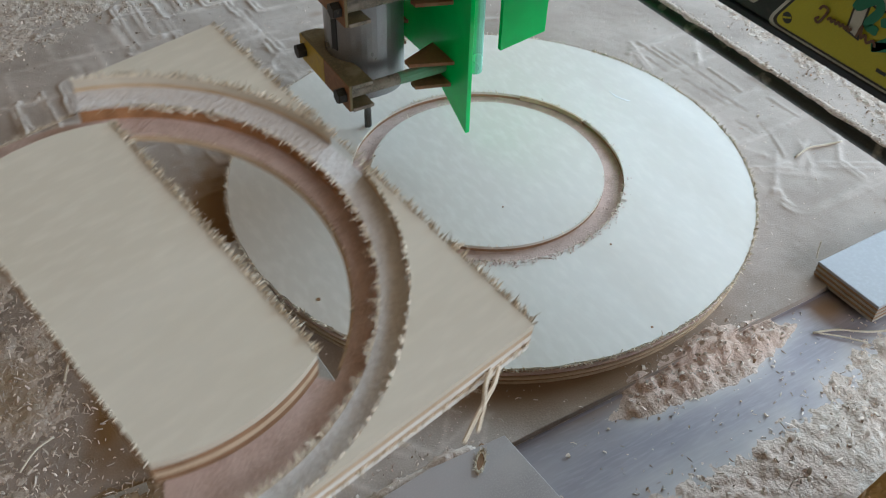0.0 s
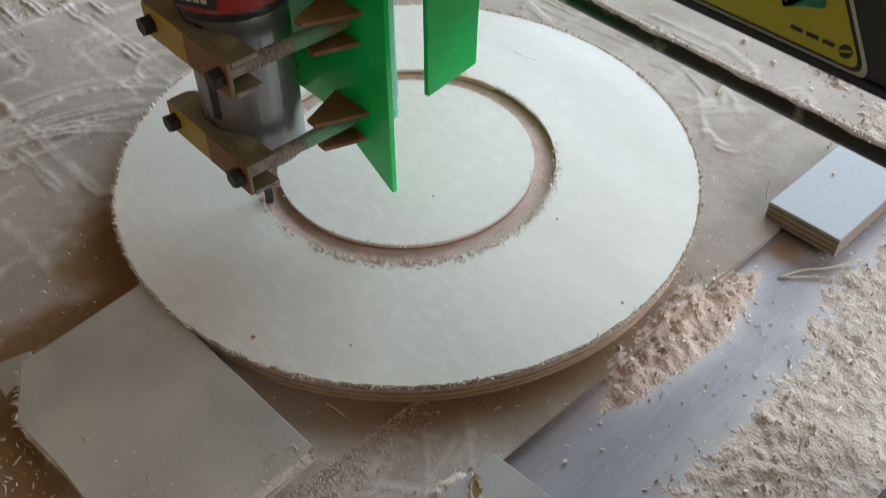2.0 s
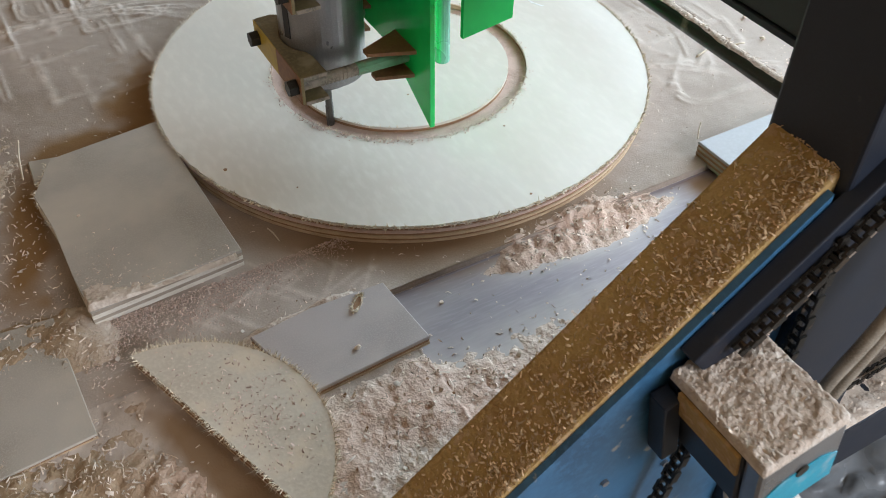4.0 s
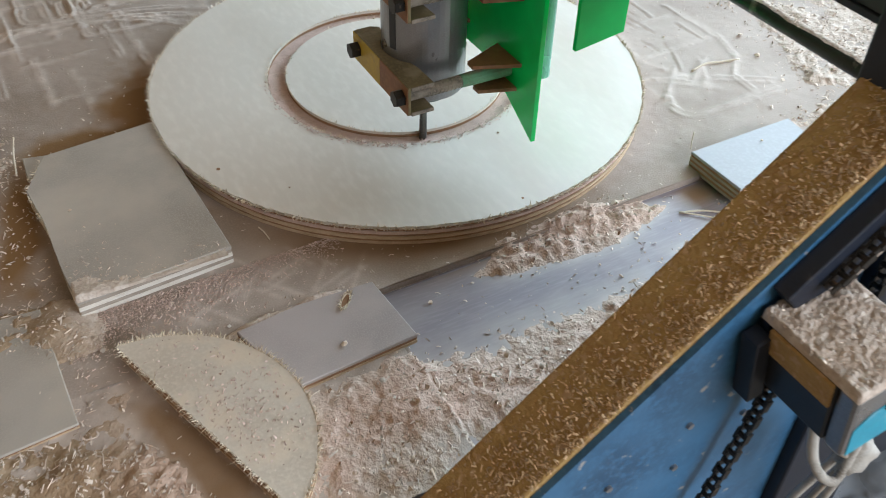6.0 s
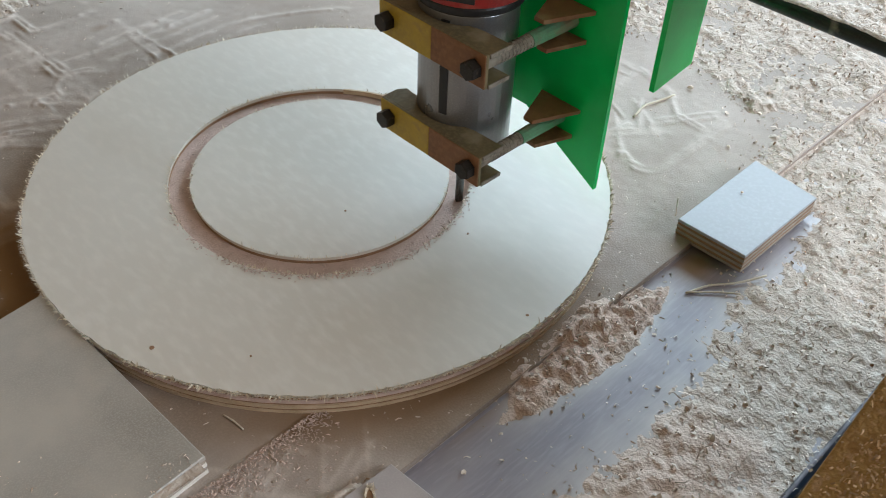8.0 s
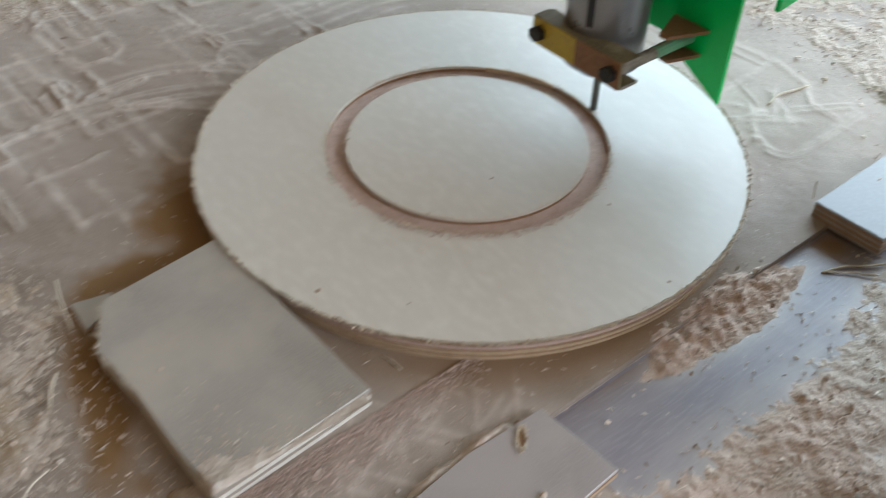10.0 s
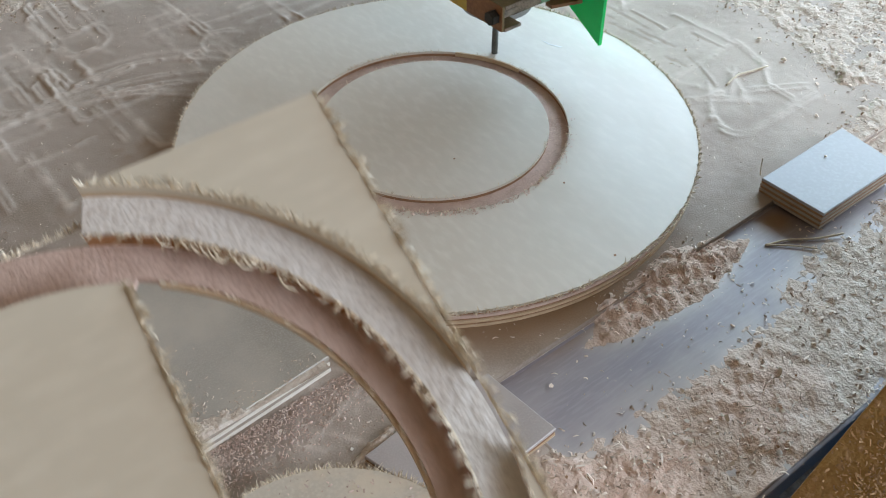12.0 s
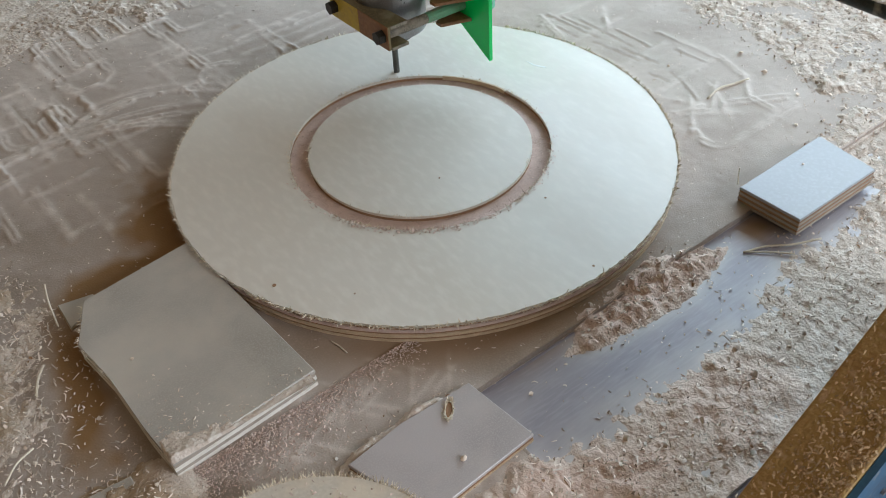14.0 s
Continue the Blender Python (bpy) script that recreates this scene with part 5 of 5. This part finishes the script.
    bmesh.ops.create_icosphere(knot, subdivisions=3, radius=0.011)
    for v in knot.verts:
        u = v.co.normalized()
        k = 0.85 + 0.30 * noise.noise(u * 1.7) + 0.10 * noise.noise(u * 5.0)
        v.co = Vector((v.co.x * k * 1.5, v.co.y * k * 0.8, v.co.z * k))
    part("taped_knot", knot, WHITE, t, "grimy white taped cable joint", smooth=True).matrix_local = pose(0.062, -0.517, 0.040, 0, -35, 0)
    # cross rail and the panel behind it
    part("guide_rail", cyl((0.182, -0.46, 0.168), (0.182, 0.70, 0.168), 0.0059, 24), DARKROD, t, "dark oily round rail with dust on top")
    cap = bmesh.new()
    rows = []
    for i in range(240):
        w = 34 + 9 * math.sin(i * 0.61) * math.sin(i * 0.23) + rng.uniform(-5, 5)
        rows.append([cap.verts.new((0.182 + 0.0063 * math.sin(radians(8 + w * f)), -0.45 + 1.1 * i / 239, 0.168 + (0.0066 - 0.0007 * f * f) * math.cos(radians(8 + w * f)))) for f in (-1, -0.5, 0, 0.5, 1)])
    for u, v in zip(rows, rows[1:]):
        for k in range(4):
            cap.faces.new((u[k], u[k + 1], v[k + 1], v[k]))
    part("rail_cap", cap, DUST, t, "pale dust lying along the rail", smooth=True)
    shavings("rail_dust", rng, [(0.182 + rng.normal(0.001, 0.0018), rng.uniform(-0.44, 0.5), 0.1743) for k in range(1500)], 0.0018, 0.0008, CHIP, "pale dust on the rail", t, 0.2)
    part("back_panel", box((0.165, -0.46, 0.2145), (0.171, 0.60, 0.36), 0.001), PANEL, t, "dark panel carrying stickers")
    part("panel_edge", box((0.1630, -0.46, 0.2095), (0.1730, 0.60, 0.2143), 0.0008), NAVY, t)

    def flat(name, outline, z, m, label=""):
        """A print on the panel's face: outline in (across, up), metres from the print's left foot."""
        b = prism(outline, 0, 0.0003)
        bmesh.ops.transform(b, matrix=Matrix(((0, 0, -1, 0.1649 - z * 0.5), (-0.76, 0, 0, -0.167), (0, 0.76, 0, 0.2165), (0, 0, 0, 1))), verts=b.verts)
        return part(name, b, m, t, label)

    def round_poly(pts, r, n=5):
        out = []
        for i, p in enumerate(pts):
            p, a, b = Vector(p), Vector(pts[i - 1]), Vector(pts[(i + 1) % len(pts)])
            u, v = (a - p).normalized() * r, (b - p).normalized() * r
            for k in range(n + 1):
                s = k / n
                out.append(tuple((p + u) * (1 - s) ** 2 + p * 2 * s * (1 - s) + (p + v) * s * s))
        return out
    tri = [(0.0, 0.0), (0.165, 0.0), (0.0825, 0.135)]
    grow = lambda k: [(0.0825 + (x - 0.0825) * k, 0.045 + (y - 0.045) * k) for x, y in tri]
    flat("sticker", round_poly(grow(1.08), 0.014), 0.0000, PAPER, "triangular yellow sticker with dark border")
    flat("sticker_border", round_poly(grow(1.02), 0.012), 0.0004, INK)
    flat("sticker_field", round_poly(grow(0.97), 0.011), 0.0008, YELLOW)
    for x in (0.016, 0.149):
        flat("printed_screw", [(x + 0.005 * math.cos(a), 0.0105 + 0.005 * math.sin(a)) for a in np.linspace(0, 6.1, 12)], 0.0012, INK)
        flat("printed_slot", [(x - 0.004, 0.0085), (x + 0.004, 0.0115), (x + 0.004, 0.0130), (x - 0.004, 0.0100)], 0.0016, YELLOW)
    # white loop-and-stem sign, green swashes and brown bars of its print
    stem = [(0.073, 0.028), (0.083, 0.026), (0.083, 0.095), (0.073, 0.095)]
    flat("printed_sign", [(x + (0.002 if x > 0.078 else -0.002), y + (0.002 if y > 0.05 else -0.002)) for x, y in stem], 0.0011, INK)
    flat("printed_sign", stem, 0.0014, PAPER)
    ring_out = [(0.092 + 0.021 * math.cos(a), 0.076 + 0.021 * math.sin(a)) for a in np.linspace(0, 6.2, 28)]
    flat("printed_loop", [(0.092 + (x - 0.092) * 1.1, 0.076 + (y - 0.076) * 1.1) for x, y in ring_out], 0.0011, INK)
    flat("printed_loop", ring_out, 0.0015, PAPER)
    flat("printed_loop", [(0.092 + (x - 0.092) * 0.5, 0.076 + (y - 0.076) * 0.5) for x, y in ring_out], 0.0018, YELLOW)

    def swash(pts, w, m, z):
        line = bend([Vector((p[0], p[1], 0)) for p in pts], 6)
        b = bmesh.new()
        rows = []
        for i, p in enumerate(line):
            d = (line[min(i + 1, len(line) - 1)] - line[max(i - 1, 0)]).normalized()
            o = Vector((-d.y, d.x, 0)) * w / 2 * (0.75 if i in (0, len(line) - 1) else 1)
            rows.append([b.verts.new(q) for q in (p + o, p - o, p - o + Vector((0, 0, 0.0003)), p + o + Vector((0, 0, 0.0003)))])
        for u, v in zip(rows, rows[1:]):
            for k in range(4):
                b.faces.new((u[k], u[(k + 1) % 4], v[(k + 1) % 4], v[k]))
        b.faces.new(rows[0])
        b.faces.new(rows[-1])
        bmesh.ops.transform(b, matrix=Matrix(((0, 0, -1, 0.1649 - z * 0.5), (-0.76, 0, 0, -0.167), (0, 0.76, 0, 0.2165), (0, 0, 0, 1))), verts=b.verts)
        part("printed_swash", b, m, t)
    for i, pts in enumerate(([(0.048, 0.060), (0.058, 0.068), (0.064, 0.066), (0.058, 0.050)], [(0.058, 0.052), (0.072, 0.066), (0.079, 0.062), (0.073, 0.046)],
                             [(0.075, 0.048), (0.088, 0.060), (0.094, 0.054), (0.088, 0.040), (0.098, 0.038)],
                             [(0.098, 0.046), (0.112, 0.052), (0.118, 0.046), (0.104, 0.030), (0.098, 0.026), (0.112, 0.032), (0.126, 0.036)])):
        swash(pts, 0.0074, TURQ, 0.0021 + 0.0003 * i)
    for i, pts in enumerate(([(0.046, 0.026), (0.043, 0.023), (0.047, 0.022), (0.052, 0.034), (0.047, 0.036), (0.044, 0.032)],
                             [(0.054 + 0.0021 * k, 0.0275 + 0.0024 * (k % 2) + 0.0001 * k) for k in range(12)],
                             [(0.083, 0.027), (0.085, 0.037), (0.087, 0.028), (0.090, 0.032), (0.093, 0.027), (0.098, 0.031), (0.101, 0.027)])):
        swash(pts, 0.0022, BROWNP, 0.0036 + 0.0003 * i)
    for k in range(3):
        flat("printed_bar", [(0.108 + 0.012 * k, 0.0095), (0.117 + 0.012 * k, 0.0095), (0.117 + 0.012 * k, 0.0125), (0.108 + 0.012 * k, 0.0125)], 0.0014, INK)
    # second sticker: dark with a red print and pale bars
    flat("sticker", [(-0.095, 0.006), (-0.022, 0.006), (-0.014, 0.014), (-0.014, 0.09), (-0.095, 0.09)], 0.0000, PAPER, "dark sticker with red print and pale border")
    flat("sticker_field", [(-0.093, 0.008), (-0.023, 0.008), (-0.016, 0.015), (-0.016, 0.088), (-0.093, 0.088)], 0.0004, INK)
    flat("printed_block", [(-0.088, 0.024), (-0.022, 0.024), (-0.022, 0.080), (-0.088, 0.080)], 0.0008, REDP)
    for k in range(5):
        flat("printed_bar", [(-0.086 + 0.0125 * k, 0.036), (-0.077 + 0.0125 * k, 0.036), (-0.079 + 0.0125 * k, 0.050), (-0.084 + 0.0125 * k, 0.050)], 0.0012, INK)
    for k in range(10):
        flat("printed_bar", [(-0.086 + 0.006 * k, 0.0125), (-0.082 + 0.006 * k, 0.0125), (-0.082 + 0.006 * k, 0.0185), (-0.086 + 0.006 * k, 0.0185)], 0.0008, PAPER)
    return t


# ---- build ----
room()
table()
dust_on_spoilboard()
gx, gy, gs, gz, gcover, gbare = dust_heaps()
rng_chips = np.random.default_rng(77)


def strew():
    """Shavings over the heaps, thin flecks over the bare boards."""
    n = 230000
    i = rng_chips.integers(0, gz.shape[0], n)
    j = rng_chips.integers(0, gz.shape[1], n)
    clump = np.clip(0.75 + 0.9 * cloud(gz.shape, 9, rng_chips), 0.2, 1.5)[i, j]
    keep = (gcover[i, j] > 0.03) & (rng_chips.random(n) < 0.36 * clump * np.clip(gcover[i, j] * 1.3, 0, 2.6))
    x, y = gx + i[keep] * gs + rng_chips.normal(0, 0.0045, keep.sum()), gy + j[keep] * gs + rng_chips.normal(0, 0.0045, keep.sum())
    i, j = np.clip(((x - gx) / gs).round().astype(int), 0, gz.shape[0] - 1), np.clip(((y - gy) / gs).round().astype(int), 0, gz.shape[1] - 1)
    ok = np.hypot(x, y) > R_DISC + 0.001
    x, y, i, j = x[ok], y[ok], i[ok], j[ok]
    pts = np.stack([x, y, np.where(gbare[i, j], gz[i, j] + 0.0032, gz[i, j] + 0.0003)], 1)
    shavings("shavings", rng_chips, pts, 0.0027, 0.0008, CHIP, "small curled wood shavings over the sawdust", lean=0.3)
    pick = rng_chips.random(len(pts)) < 0.22
    shavings("crumbs", rng_chips, pts[pick] + np.array([0, 0, 0.0007]), 0.0027, 0.0021, CHIP, "coarse sawdust crumbs over the heaps", lean=0.7)
    pick = rng_chips.random(len(pts)) < 0.03
    shavings("crumbs", rng_chips, pts[pick] + np.array([0, 0, 0.0009]), 0.0022, 0.0014, PLY_DARK, "brown bark-coloured crumbs over the heaps", lean=0.6)
    i, j = rng_chips.integers(0, gz.shape[0], 7000), rng_chips.integers(0, gz.shape[1], 7000)
    keep = gcover[i, j] > 0.35
    i, j = i[keep], j[keep]
    pts = np.stack([gx + i * gs, gy + j * gs, gz[i, j] + 0.0008], 1)
    shavings("curls", rng_chips, pts, 0.0058, 0.0009, CHIP, "longer pale curls strewn over the sawdust", lean=0.4)
    n = 6500
    x, y = rng_chips.uniform(-0.58, -0.338, n), rng_chips.uniform(-0.37, 0.12, n)
    i, j = ((x - gx) / gs).astype(int), ((y - gy) / gs).astype(int)
    ok = rng_chips.random(n) < np.clip(gcover[i, j] * 0.7 + 0.34, 0, 1)
    pts = np.stack([x[ok], y[ok], np.maximum(gz[i, j][ok], 0.0) + 0.001], 1)
    shavings("curls", rng_chips, pts, 0.0040, 0.0007, CHIP, "tangled pale curls in the sawdust beside the offcuts", lean=0.4)
    n = 8500
    x, y = rng_chips.uniform(-0.345, -0.14, n), -0.170 - np.abs(rng_chips.normal(0, 0.026, n))
    near = np.exp(-np.abs(y + 0.172) / np.clip(0.052 - 0.32 * (x + 0.335), 0.006, 0.06))
    ok = (y < -0.1705) & (y > -0.245) & (rng_chips.random(n) < 0.06 + 1.1 * near)
    pts = np.stack([x[ok], y[ok], np.full(ok.sum(), 0.0012)], 1)
    shavings("shavings", rng_chips, pts, 0.0017, 0.0006, PINKDUST, "pinkish wood shavings strewn before the large offcut", lean=0.3)
    n = 5200
    x, y = rng_chips.uniform(-0.6, 0.7, n), rng_chips.uniform(SPOIL_Y, 0.6, n)
    ok = np.hypot(x, y) > 0.226
    pts = np.stack([x[ok], y[ok], np.full(ok.sum(), 0.0008)], 1)
    shavings("flecks", rng_chips, pts, 0.0024, 0.0007, CHIP, "scattered wood flecks on the spoilboard", lean=0.15)
    n = 130
    x, y = rng_chips.uniform(-0.13, 0.17, n), rng_chips.normal(-0.30, 0.02, n)
    ok = (y > -0.33) & (y < -0.245)
    pts = np.stack([x[ok], y[ok], np.full(ok.sum(), -0.0066)], 1)
    shavings("flecks", rng_chips, pts, 0.0026, 0.0010, CHIP, "scattered wood flecks on the clean strip", lean=0.15)


strew()
side_rail()
plastic_bag()
plywood_disc()
offcuts()
loose_bits()
plate = ring_plate()
carriage = router_carriage()
bridge = gantry()


def tool_at(t):
    a = radians(126.7 + 21.26 * t)
    return 0.1175 * math.cos(a), 0.1175 * math.sin(a)


def motions():
    steps = [k * 0.25 for k in range(57)]
    walk(carriage, [(t, pose(*tool_at(t), 0)) for t in steps])
    walk(bridge, [(t, pose(tool_at(t)[0], 0, 0)) for t in steps])
    walk(plate, [
        (0.0, pose(-0.3451, -0.2422, 0.2588, 8.52, -3.06, 11.35)),
        (0.5, pose(-0.4185, -0.2715, 0.2646, 4.34, -2.77, 13.61)),
        (1.0, pose(-0.4874, -0.2207, 0.2051, -1.10, -5.55, 10.64)),
        (1.5, pose(-0.58, -0.29, 0.19, 2, 0, 8)),
        (2.5, pose(-0.62, -0.36, 0.20, 5, 0, 4)),
        (9.5, pose(-0.66, -0.40, 0.25, 12, 3, -8)),
        (9.9, pose(-0.61, -0.38, 0.30, 14, 5, -9)),
        (10.2, pose(-0.5003, -0.3499, 0.3294, 17.27, 6.17, -9.40)),
        (10.5, pose(-0.4496, -0.3282, 0.2896, 25.64, -2.03, -7.96)),
        (11.0, pose(-0.4200, -0.3359, 0.2958, 25.52, -6.01, -11.44)),
        (11.5, pose(-0.4090, -0.3443, 0.2863, 14.04, -13.54, -6.64)),
        (12.0, pose(-0.4102, -0.3931, 0.2788, 22.90, -6.92, -9.26)),
        (12.5, pose(-0.4587, -0.4612, 0.2589, 32.15, 5.03, -2.60)),
        (13.0, pose(-0.4979, -0.4381, 0.2760, 30.90, 4.85, -0.05)),
        (13.5, pose(-0.4945, -0.4365, 0.2763, 28.77, 5.36, 2.10)),
        (14.0, pose(-0.4800, -0.5600, 0.2100, 28, 5, 3)),
    ])


motions()
